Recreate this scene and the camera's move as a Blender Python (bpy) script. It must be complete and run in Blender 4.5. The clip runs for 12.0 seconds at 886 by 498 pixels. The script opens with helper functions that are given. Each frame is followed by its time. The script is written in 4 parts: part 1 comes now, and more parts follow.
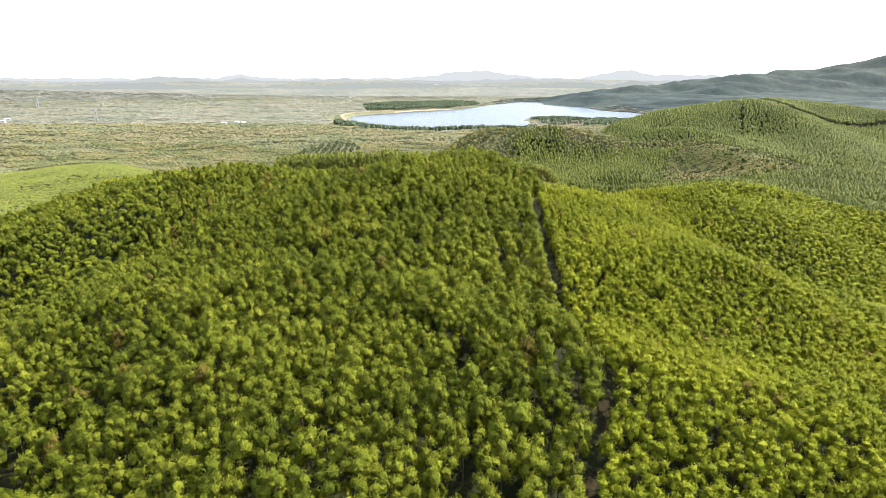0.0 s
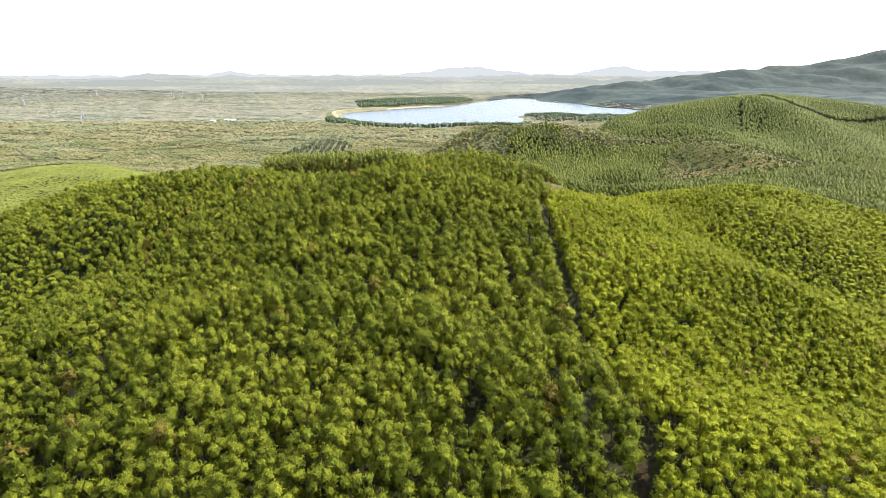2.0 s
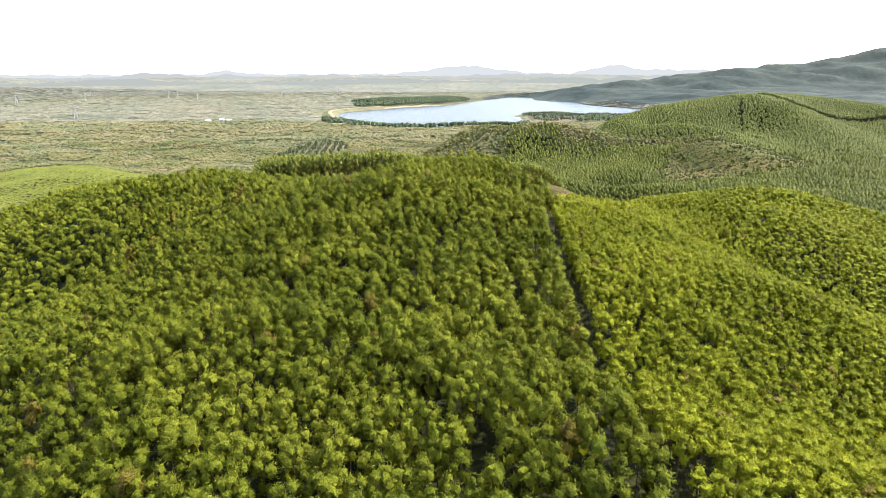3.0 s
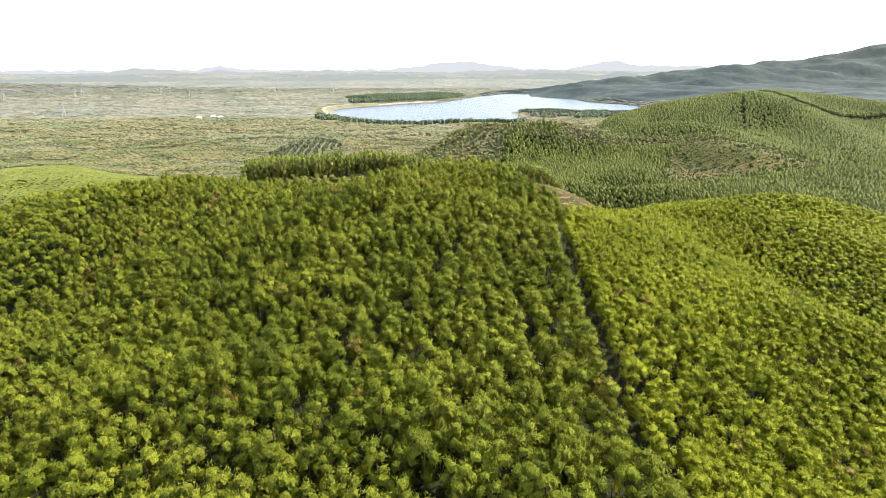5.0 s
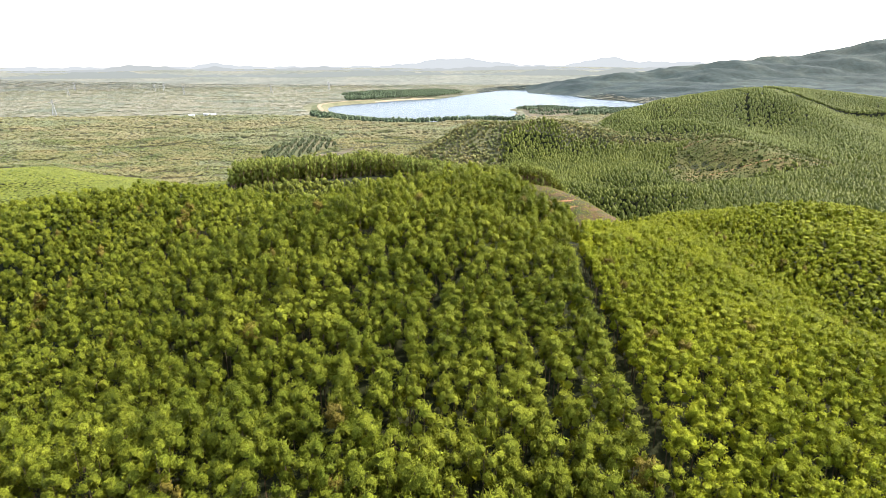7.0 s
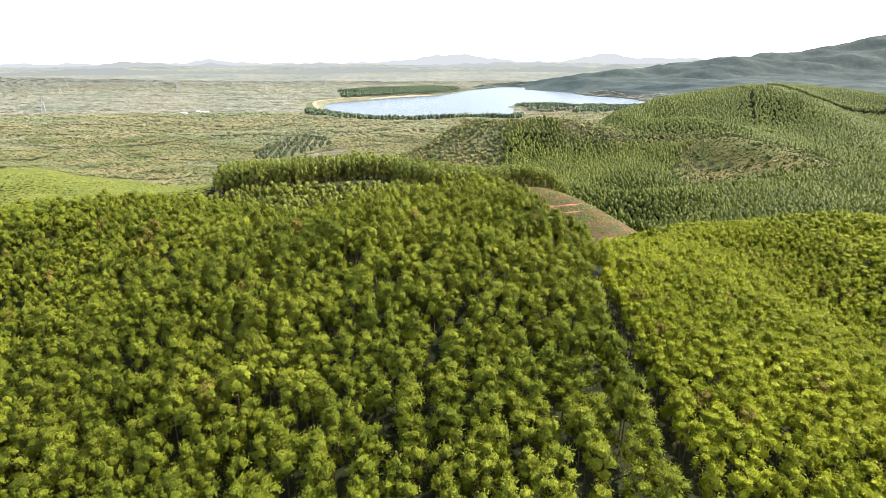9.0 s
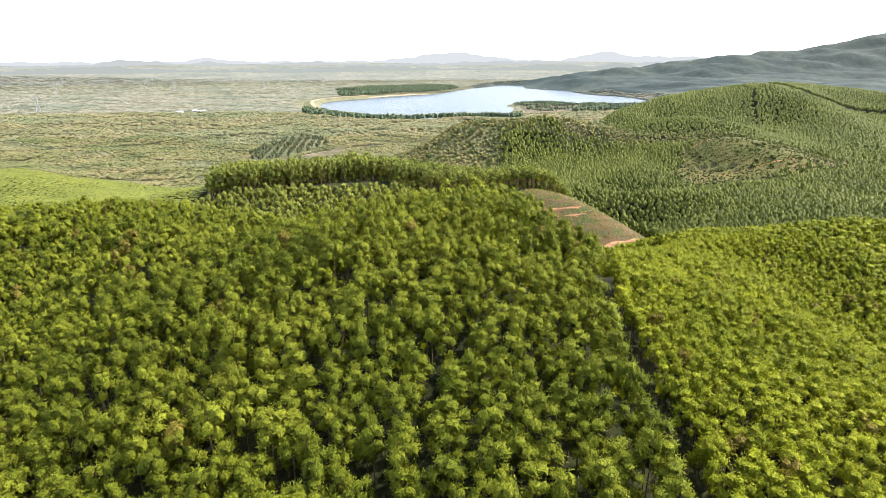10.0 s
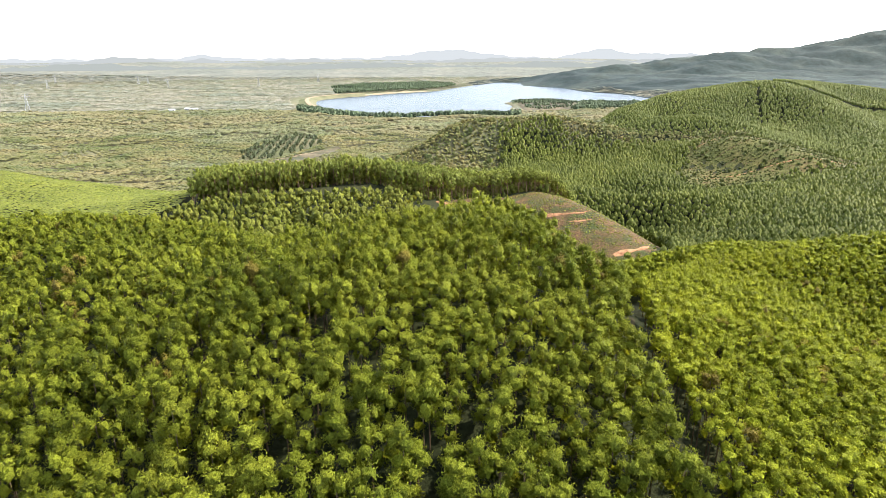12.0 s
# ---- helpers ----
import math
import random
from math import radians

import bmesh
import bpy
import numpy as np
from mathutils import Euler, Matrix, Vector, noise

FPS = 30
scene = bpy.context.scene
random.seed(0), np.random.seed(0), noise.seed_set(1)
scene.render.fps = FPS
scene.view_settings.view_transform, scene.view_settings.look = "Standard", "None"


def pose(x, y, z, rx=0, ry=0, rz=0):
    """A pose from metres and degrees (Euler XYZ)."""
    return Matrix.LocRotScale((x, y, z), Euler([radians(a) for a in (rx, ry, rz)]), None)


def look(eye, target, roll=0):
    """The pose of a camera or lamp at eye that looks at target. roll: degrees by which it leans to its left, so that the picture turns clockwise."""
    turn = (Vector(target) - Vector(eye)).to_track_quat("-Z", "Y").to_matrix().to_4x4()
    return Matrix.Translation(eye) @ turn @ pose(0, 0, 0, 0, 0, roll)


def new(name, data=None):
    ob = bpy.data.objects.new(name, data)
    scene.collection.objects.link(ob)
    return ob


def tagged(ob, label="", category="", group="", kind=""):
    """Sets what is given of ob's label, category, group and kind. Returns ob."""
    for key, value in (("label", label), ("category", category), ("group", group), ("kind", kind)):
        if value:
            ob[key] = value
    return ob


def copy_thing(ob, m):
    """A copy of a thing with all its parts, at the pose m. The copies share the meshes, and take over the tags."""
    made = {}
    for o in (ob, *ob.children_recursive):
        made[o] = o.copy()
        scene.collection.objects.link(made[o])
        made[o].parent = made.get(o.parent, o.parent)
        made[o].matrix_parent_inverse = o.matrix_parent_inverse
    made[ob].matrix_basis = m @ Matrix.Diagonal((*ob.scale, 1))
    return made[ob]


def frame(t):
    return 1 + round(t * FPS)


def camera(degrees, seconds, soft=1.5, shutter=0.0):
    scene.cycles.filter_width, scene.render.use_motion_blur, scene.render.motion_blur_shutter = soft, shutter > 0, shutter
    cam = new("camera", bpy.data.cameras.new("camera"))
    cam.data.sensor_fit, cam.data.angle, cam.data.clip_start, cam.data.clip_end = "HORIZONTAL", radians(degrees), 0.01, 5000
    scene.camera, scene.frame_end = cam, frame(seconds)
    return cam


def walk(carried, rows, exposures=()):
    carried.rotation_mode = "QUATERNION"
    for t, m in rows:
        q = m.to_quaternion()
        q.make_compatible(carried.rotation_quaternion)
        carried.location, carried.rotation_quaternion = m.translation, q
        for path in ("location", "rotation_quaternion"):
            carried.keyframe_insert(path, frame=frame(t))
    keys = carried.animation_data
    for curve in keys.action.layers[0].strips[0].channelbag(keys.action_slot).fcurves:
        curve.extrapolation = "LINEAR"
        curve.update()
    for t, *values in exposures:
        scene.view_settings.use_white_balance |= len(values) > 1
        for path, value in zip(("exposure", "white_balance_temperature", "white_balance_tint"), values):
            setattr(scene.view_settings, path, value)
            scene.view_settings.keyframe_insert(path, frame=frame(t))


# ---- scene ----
# A drone flies level over a planted hill towards a reservoir; z = 0 is the water of the lake.
cam = camera(75.0, 12.0, soft=0.85, shutter=0.4)
ROWS = [
    (0.0, 0.00, 0.00, 105.00, 0.00, -16.52, 0.00),
    (0.5, -0.34, 3.44, 104.98, -0.12, -16.60, -0.03),
    (1.0, -0.83, 7.23, 104.99, -0.27, -16.71, -0.11),
    (1.5, -1.28, 11.62, 105.07, -0.50, -16.86, -0.15),
    (2.0, -1.72, 16.36, 105.10, -0.70, -16.86, -0.12),
    (2.5, -2.15, 21.20, 105.14, -0.87, -16.89, -0.17),
    (3.0, -2.41, 25.97, 105.17, -0.99, -16.95, -0.19),
    (5.0, -2.56, 44.71, 105.62, -1.46, -17.32, -0.14),
    (5.5, -2.52, 49.26, 105.80, -1.51, -17.41, -0.16),
    (6.0, -2.47, 53.87, 105.93, -1.58, -17.50, -0.18),
    (6.5, -2.48, 58.50, 105.97, -1.67, -17.58, -0.20),
    (7.0, -2.48, 63.18, 106.01, -1.73, -17.66, -0.21),
    (9.0, -2.27, 82.18, 106.22, -2.02, -17.99, -0.23),
    (9.5, -2.12, 86.86, 106.25, -2.09, -18.09, -0.24),
    (10.0, -1.97, 91.53, 106.27, -2.17, -18.13, -0.22),
    (10.5, -1.90, 96.29, 106.27, -2.24, -18.20, -0.22),
    (11.0, -1.85, 100.91, 106.27, -2.34, -18.28, -0.21),
    (11.5, -1.69, 105.46, 106.25, -2.42, -18.36, -0.21),
    (12.0, -1.55, 109.98, 106.19, -2.47, -18.40, -0.24),
]
walk(cam, [(t, pose(x, y, z, 90 + pitch, 0, yaw) @ pose(0, 0, 0, 0, 0, roll)) for t, x, y, z, yaw, pitch, roll in ROWS])

# ---- light ----
SUN_ELEVATION, SUN_AZIMUTH = 48.0, 68.0          # azimuth clockwise from +y
world = bpy.data.worlds.new("world")
scene.world = world
world.use_nodes = True
wn = world.node_tree
sky = wn.nodes.new("ShaderNodeTexSky")
sky.sky_type = "NISHITA"
sky.sun_disc = False
sky.sun_elevation, sky.sun_rotation = radians(SUN_ELEVATION), radians(SUN_AZIMUTH)
sky.air_density, sky.dust_density, sky.ozone_density = 1.0, 1.0, 1.0
soften = wn.nodes.new("ShaderNodeHueSaturation")
soften.inputs["Saturation"].default_value = 0.5
wn.links.new(sky.outputs[0], soften.inputs["Color"])
wn.links.new(soften.outputs[0], wn.nodes["Background"].inputs["Color"])
wn.nodes["Background"].inputs["Strength"].default_value = 0.15

sun = new("sun", bpy.data.lights.new("sun", "SUN"))
sun.data.energy, sun.data.angle, sun.data.color = 2.72, radians(0.6), (1.0, 0.91, 0.72)
az, el = radians(SUN_AZIMUTH), radians(SUN_ELEVATION)
sun.matrix_world = look((300 * math.sin(az) * math.cos(el), 300 * math.cos(az) * math.cos(el), 300 * math.sin(el)), (0, 0, 0))
scene.view_settings.exposure = 2.24


# ---- materials ----
def material(name):
    m = bpy.data.materials.new(name)
    m.use_nodes = True
    nt = m.node_tree
    return m, nt, nt.nodes["Principled BSDF"]


def node(nt, kind, **inputs):
    n = nt.nodes.new(kind)
    for key, value in inputs.items():
        n.inputs[key.replace("_", " ")].default_value = value
    return n


def rgb(c):
    return (c[0], c[1], c[2], 1.0)


def noise_of(nt, scale, detail=2.0, rough=0.55):
    where = nt.nodes.new("ShaderNodeNewGeometry")
    n = node(nt, "ShaderNodeTexNoise", Scale=scale, Detail=detail, Roughness=rough)
    nt.links.new(where.outputs["Position"], n.inputs["Vector"])
    return n.outputs["Fac"]


def ramp(nt, fac, stops):
    r = nt.nodes.new("ShaderNodeValToRGB")
    while len(r.color_ramp.elements) < len(stops):
        r.color_ramp.elements.new(0.5)
    for e, (at, c) in zip(r.color_ramp.elements, stops):
        e.position, e.color = at, rgb(c)
    nt.links.new(fac, r.inputs["Fac"])
    return r.outputs["Color"]


def blend(nt, fac, a, b, how="MIX"):
    m = nt.nodes.new("ShaderNodeMix")
    m.data_type, m.blend_type = "RGBA", how
    for value, socket in ((fac, m.inputs[0]), (a, m.inputs[6]), (b, m.inputs[7])):
        if hasattr(value, "is_output"):
            nt.links.new(value, socket)
        elif isinstance(value, tuple):
            socket.default_value = rgb(value)
        else:
            socket.default_value = value
    return m.outputs[2]


def leaf_material(name, tones, patch=0.035, tree=0.33, translucent=0.4, rough=0.55, grain=13.0, depth=0.55, ruffle=1.6, gloss=0.06):
    """Foliage: tones from dark to light, varied by patch of the stand, by tree and by leaf (tone); bend is the crown's own rounding."""
    m, nt, p = material(name)
    big = ramp(nt, noise_of(nt, patch), [(0.36, tones[0]), (0.5, tones[1]), (0.64, tones[2])])
    small = ramp(nt, noise_of(nt, tree, 1.0), [(0.36, tones[0]), (0.52, tones[1]), (0.68, tones[2])])
    where = nt.nodes.new("ShaderNodeNewGeometry")
    leaf = node(nt, "ShaderNodeTexVoronoi", Scale=grain)
    nt.links.new(where.outputs["Position"], leaf.inputs["Vector"])
    fleck = nt.nodes.new("ShaderNodeSeparateColor")
    nt.links.new(leaf.outputs["Color"], fleck.inputs[0])
    fine = ramp(nt, fleck.outputs[0], [(0.0, (1 - depth,) * 3), (1.0, (1 + depth,) * 3)])
    base = blend(nt, 1.0, blend(nt, 0.55, big, small), fine, "MULTIPLY")
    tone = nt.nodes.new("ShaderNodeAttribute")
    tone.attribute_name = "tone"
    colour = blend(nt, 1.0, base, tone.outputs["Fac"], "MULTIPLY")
    nt.links.new(colour, p.inputs["Base Color"])
    p.inputs["Roughness"].default_value = rough
    p.inputs["Specular IOR Level"].default_value = gloss
    bend = nt.nodes.new("ShaderNodeAttribute")
    bend.attribute_name = "bend"
    turned = nt.nodes.new("ShaderNodeVectorTransform")
    turned.vector_type, turned.convert_from, turned.convert_to = "NORMAL", "OBJECT", "WORLD"
    nt.links.new(bend.outputs["Vector"], turned.inputs[0])
    flat = nt.nodes.new("ShaderNodeNewGeometry")
    both = nt.nodes.new("ShaderNodeMix")
    both.data_type = "VECTOR"
    both.inputs[0].default_value = 0.88
    nt.links.new(flat.outputs["Normal"], both.inputs[4])
    nt.links.new(turned.outputs[0], both.inputs[5])
    unitary = nt.nodes.new("ShaderNodeVectorMath")
    unitary.operation = "NORMALIZE"
    stir = nt.nodes.new("ShaderNodeVectorMath")
    stir.operation = "MULTIPLY_ADD"
    nt.links.new(leaf.outputs["Color"], stir.inputs[0])
    stir.inputs[1].default_value = (ruffle,) * 3
    stir.inputs[2].default_value = (-ruffle / 2,) * 3
    joined = nt.nodes.new("ShaderNodeVectorMath")
    nt.links.new(both.outputs[1], joined.inputs[0])
    nt.links.new(stir.outputs[0], joined.inputs[1])
    nt.links.new(joined.outputs[0], unitary.inputs[0])
    nt.links.new(unitary.outputs[0], p.inputs["Normal"])
    if translucent:
        back = nt.nodes.new("ShaderNodeBsdfTranslucent")
        nt.links.new(blend(nt, 1.0, colour, (1.5, 1.35, 0.8), "MULTIPLY"), back.inputs["Color"])
        nt.links.new(unitary.outputs[0], back.inputs["Normal"])
        mix = node(nt, "ShaderNodeMixShader", Fac=translucent)
        nt.links.new(p.outputs[0], mix.inputs[1])
        nt.links.new(back.outputs[0], mix.inputs[2])
        nt.links.new(mix.outputs[0], nt.nodes["Material Output"].inputs["Surface"])
    return m


def rough_material(name, stops, scale, fine, bump=0.0, rough=0.9, tint=0.5):
    """A matt surface: colours by broad patches, broken by fine grain."""
    m, nt, p = material(name)
    big = ramp(nt, noise_of(nt, scale, 4.0), stops)
    grain = ramp(nt, noise_of(nt, fine, 3.0, 0.7), [(0.3, (1 - tint,) * 3), (0.7, (1 + tint,) * 3)])
    nt.links.new(blend(nt, 1.0, big, grain, "MULTIPLY"), p.inputs["Base Color"])
    p.inputs["Roughness"].default_value = rough
    p.inputs["Specular IOR Level"].default_value = 0.1
    if bump:
        b = node(nt, "ShaderNodeBump", Strength=0.8, Distance=bump)
        nt.links.new(noise_of(nt, fine, 4.0, 0.7), b.inputs["Height"])
        nt.links.new(b.outputs[0], p.inputs["Normal"])
    return m


LEAF = leaf_material("acacia_leaves", [(0.092, 0.118, 0.012), (0.150, 0.175, 0.016), (0.215, 0.238, 0.025)], gloss=0.04, rough=0.5, depth=0.45, ruffle=1.3)
LEAF_YOUNG = leaf_material("young_acacia_leaves", [(0.160, 0.192, 0.013), (0.220, 0.250, 0.017), (0.278, 0.300, 0.022)], gloss=0.04, rough=0.5, depth=0.45, ruffle=1.3)
LEAF_DRY = leaf_material("fading_acacia_leaves", [(0.130, 0.108, 0.020), (0.185, 0.150, 0.028), (0.215, 0.180, 0.038)])
LEAF_FIELD = leaf_material("pale_acacia_leaves", [(0.132, 0.158, 0.028), (0.168, 0.194, 0.035), (0.206, 0.228, 0.044)], tree=0.2, grain=1.6, depth=0.25, ruffle=0.6)
LEAF_TALL = leaf_material("tall_acacia_leaves", [(0.142, 0.180, 0.034), (0.205, 0.240, 0.046), (0.270, 0.300, 0.062)])
LEAF_DEEP = leaf_material("valley_forest_leaves", [(0.078, 0.098, 0.018), (0.120, 0.140, 0.026), (0.165, 0.184, 0.036)], patch=0.022, tree=0.2, grain=2.5, depth=0.25, ruffle=0.5)
LEAF_HILL = leaf_material("hill_forest_leaves", [(0.104, 0.128, 0.030), (0.136, 0.160, 0.038), (0.172, 0.194, 0.048)], patch=0.016, tree=0.18, grain=1.8, depth=0.25, ruffle=0.5)
LEAF_SCRUB = leaf_material("scrub_leaves", [(0.150, 0.178, 0.032), (0.205, 0.228, 0.040), (0.270, 0.285, 0.054)], patch=0.05, tree=0.25)
LEAF_RIDGE = leaf_material("ridge_scrub_leaves", [(0.120, 0.150, 0.050), (0.185, 0.190, 0.068), (0.245, 0.205, 0.090)], patch=0.03, tree=0.12, grain=2.0, depth=0.3, ruffle=0.8)
LEAF_SEED = leaf_material("seedling_leaves", [(0.075, 0.09, 0.028), (0.105, 0.125, 0.034), (0.14, 0.15, 0.045)], patch=0.05, tree=0.25)
# Dry-season leaf tones; some haze is mixed in as extra blue, olive too.
LEAF_PLAIN = leaf_material("dry_hazed_woodland_leaves", [(0.150, 0.165, 0.080), (0.210, 0.202, 0.104), (0.270, 0.236, 0.134)], patch=0.012, tree=0.03, grain=0.9, depth=0.25, ruffle=0.7)
LEAF_OLIVE = leaf_material("olive_woodland_leaves", [(0.120, 0.145, 0.058), (0.180, 0.180, 0.078), (0.240, 0.205, 0.102)], patch=0.012, tree=0.03, grain=0.9, depth=0.25, ruffle=0.7)
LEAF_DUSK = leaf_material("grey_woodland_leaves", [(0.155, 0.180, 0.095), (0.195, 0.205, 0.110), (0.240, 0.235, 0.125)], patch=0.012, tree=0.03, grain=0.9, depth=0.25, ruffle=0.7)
# Next two leaf colours have distance haze painted in: greyer, low in contrast.
LEAF_FAR = leaf_material("hazed_woodland_leaves", [(0.138, 0.142, 0.096), (0.165, 0.158, 0.110), (0.192, 0.174, 0.122)], patch=0.0035, tree=0.012, translucent=0, grain=0.35, depth=0.2, ruffle=0.5)
LEAF_HAZED = leaf_material("hazed_forest_leaves", [(0.104, 0.118, 0.080), (0.120, 0.130, 0.088), (0.138, 0.142, 0.096)], patch=0.006, tree=0.02, translucent=0, grain=0.3, depth=0.2, ruffle=0.5)
LEAF_LAKE = leaf_material("lakeside_forest_leaves", [(0.07, 0.10, 0.06), (0.095, 0.13, 0.075), (0.12, 0.155, 0.085)], patch=0.01, tree=0.08, grain=0.5)
LEAF_ORCHARD = leaf_material("orchard_leaves", [(0.09, 0.115, 0.065), (0.11, 0.135, 0.078), (0.135, 0.158, 0.09)])
BARK = rough_material("bark", [(0.35, (0.07, 0.05, 0.03)), (0.65, (0.14, 0.10, 0.065))], 0.8, 9.0)
BARK_PALE = rough_material("pale_bark", [(0.35, (0.16, 0.095, 0.055)), (0.65, (0.29, 0.18, 0.11))], 0.8, 9.0)
# Floor colour is darkened to stand in for shade between the crowns.
SOIL = rough_material("shaded_forest_floor", [(0.3, (0.010, 0.014, 0.005)), (0.5, (0.016, 0.019, 0.007)), (0.7, (0.026, 0.027, 0.010))], 0.05, 1.2, 0.3)
HEATH = rough_material("cleared_slope", [(0.38, (0.036, 0.045, 0.014)), (0.5, (0.060, 0.044, 0.018)), (0.62, (0.086, 0.050, 0.025))], 0.12, 0.9, 0.6, tint=0.7)
# Brown soil, its colour lowered as if lying in shade.
TRACKSOIL = rough_material("shaded_track_soil", [(0.3, (0.014, 0.012, 0.006)), (0.6, (0.025, 0.019, 0.010))], 0.2, 1.6, 0.2)
TERRACE = rough_material("terraced_ground", [(0.34, (0.045, 0.055, 0.014)), (0.5, (0.064, 0.064, 0.019)), (0.66, (0.088, 0.072, 0.026))], 0.03, 0.35, 0.8, tint=0.4)
EARTH = rough_material("bare_earth", [(0.3, (0.15, 0.066, 0.032)), (0.6, (0.30, 0.16, 0.088))], 0.35, 1.6, 0.4, tint=0.45)
SAND = rough_material("pale_sand", [(0.3, (0.17, 0.13, 0.085)), (0.6, (0.25, 0.195, 0.135))], 0.03, 0.4, tint=0.15)
SPITSOIL = rough_material("dry_spit_soil", [(0.36, (0.045, 0.05, 0.03)), (0.5, (0.08, 0.068, 0.043)), (0.64, (0.12, 0.095, 0.062))], 0.03, 0.2, tint=0.4)
GRASS = rough_material("dam_grass", [(0.3, (0.07, 0.083, 0.035)), (0.6, (0.098, 0.10, 0.045))], 0.02, 0.3, tint=0.25)
LAND = rough_material("plain_ground", [(0.35, (0.066, 0.072, 0.034)), (0.5, (0.088, 0.084, 0.044)), (0.66, (0.112, 0.098, 0.054))], 0.006, 0.08, 0.5)
# The blue in this forest colour is painted distance haze.
MOUNTAIN = rough_material("hazed_mountain_forest", [(0.36, (0.012, 0.021, 0.022)), (0.5, (0.019, 0.030, 0.030)), (0.64, (0.031, 0.041, 0.037))], 0.006, 0.035, 3.0, tint=0.3)
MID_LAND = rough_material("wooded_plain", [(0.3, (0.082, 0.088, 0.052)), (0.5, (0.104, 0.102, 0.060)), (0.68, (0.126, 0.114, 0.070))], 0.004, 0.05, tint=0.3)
# Distance haze is mixed into this ground's base colour.
HAZED_LAND = rough_material("hazed_far_plain", [(0.3, (0.082, 0.088, 0.076)), (0.5, (0.100, 0.104, 0.090)), (0.68, (0.122, 0.120, 0.100))], 0.004, 0.03, tint=0.3)
STEEL = rough_material("galvanised_steel", [(0.3, (0.26, 0.265, 0.27)), (0.7, (0.33, 0.335, 0.34))], 0.5, 3.0, rough=0.6, tint=0.1)
PLASTER = rough_material("white_plaster", [(0.3, (0.50, 0.50, 0.48)), (0.7, (0.60, 0.59, 0.56))], 0.3, 2.0, tint=0.08)
ROOF = rough_material("light_sheet_roof", [(0.3, (0.40, 0.43, 0.46)), (0.7, (0.52, 0.54, 0.56))], 0.3, 2.0, rough=0.5, tint=0.08)
DARK = rough_material("dark_opening", [(0.3, (0.03, 0.03, 0.035)), (0.7, (0.05, 0.05, 0.055))], 0.5, 2.0, rough=0.4, tint=0.1)

WATER, nt, p = material("lake_water")
p.inputs["Base Color"].default_value = (0.014, 0.026, 0.042, 1)
p.inputs["Roughness"].default_value = 0.26
p.inputs["IOR"].default_value = 1.33
p.inputs["Specular IOR Level"].default_value = 0.05
b = node(nt, "ShaderNodeBump", Strength=0.4, Distance=0.6)
nt.links.new(noise_of(nt, 0.25, 4.0, 0.6), b.inputs["Height"])
nt.links.new(b.outputs[0], p.inputs["Normal"])


# ---- the lie of the land ----
# Hills as (x, y, height, half-width, half-depth, turn).
NEAR_HILLS = [
    (21.2, 228.1, 13.4, 26.7, 10.3, 1.40), (-34.6, 200.9, 47.7, 57.1, 54.1, 0.26), (51.2, 101.1, 42.2, 116.7, 52.3, 0.43),
    (-49.4, 95.7, 6.9, 12.7, 48.8, 0.74), (157.2, 256.8, 27.5, 87.6, 26.0, 2.78), (72.1, 201.0, 25.4, 27.4, 42.5, -0.51),
    (6.7, 241.8, 16.9, 44.3, 15.5, -1.92), (48.9, 220.7, 12.7, 17.5, 57.4, -0.65), (-111.8, 82.2, 15.9, 23.6, 52.4, -0.31),
    (-140.0, 281.4, 35.2, 38.2, 68.1, -1.29), (73.1, 111.0, -13.7, 45.8, 16.0, 0.19), (119.3, 183.8, -13.8, 54.0, 29.0, -0.23),
    (126.1, 214.3, 23.6, 26.9, 23.3, -0.27), (-133.0, 217.5, 19.4, 69.5, 27.2, 0.46), (-20.7, 110.9, 5.6, 53.1, 10.8, -0.37),
    (125.0, 249.0, 5.9, 35.8, 10.6, 0.24)]
FAR_HILLS = [
    (-127.0, 426.1, 16.7, 51.7, 31.8, -0.75), (-32.5, 438.6, 21.5, 52.7, 41.8, 0.01), (92.7, 419.8, 30.0, 24.0, 45.4, 0.24),
    (-54.9, 366.5, 6.9, 41.0, 43.4, 0.09), (127.4, 456.4, -29.9, 34.1, 61.2, -0.29), (143.8, 537.8, 3.4, 115.1, 24.0, 0.60),
    (269.6, 806.4, 34.2, 78.8, 24.0, 0.67), (285.9, 690.7, 27.9, 64.0, 25.0, -0.86), (426.7, 828.9, 63.2, 111.0, 81.5, 1.49),
    (603.5, 873.4, 43.8, 160.0, 57.9, -0.76), (-323.3, 529.8, 13.4, 96.1, 42.8, -0.93), (49.3, 705.3, 15.0, 24.0, 81.0, -0.52),
    (116.9, 690.3, 40.5, 75.8, 26.1, 0.15), (401.3, 744.6, -24.0, 26.0, 36.5, -0.09), (286.3, 604.6, 25.0, 49.1, 24.0, -0.77),
    (155, 493, 15.0, 29, 12, -0.56)]
MOUNTAINS = [
    (500, 2490, 15, 120, 90, 0), (800, 2640, 37, 230, 150, 0.2), (1260, 2650, 69, 260, 220, 0.1), (1700, 2800, 53, 300, 260, 0), (2300, 2850, 165, 330, 330, 0),
    (1000, 2150, 20, 260, 170, 0.3), (1500, 1900, 27, 350, 250, 0.2),
    (700, 2280, 20, 150, 120, 0.4), (860, 1900, 17, 150, 130, 0.3)]
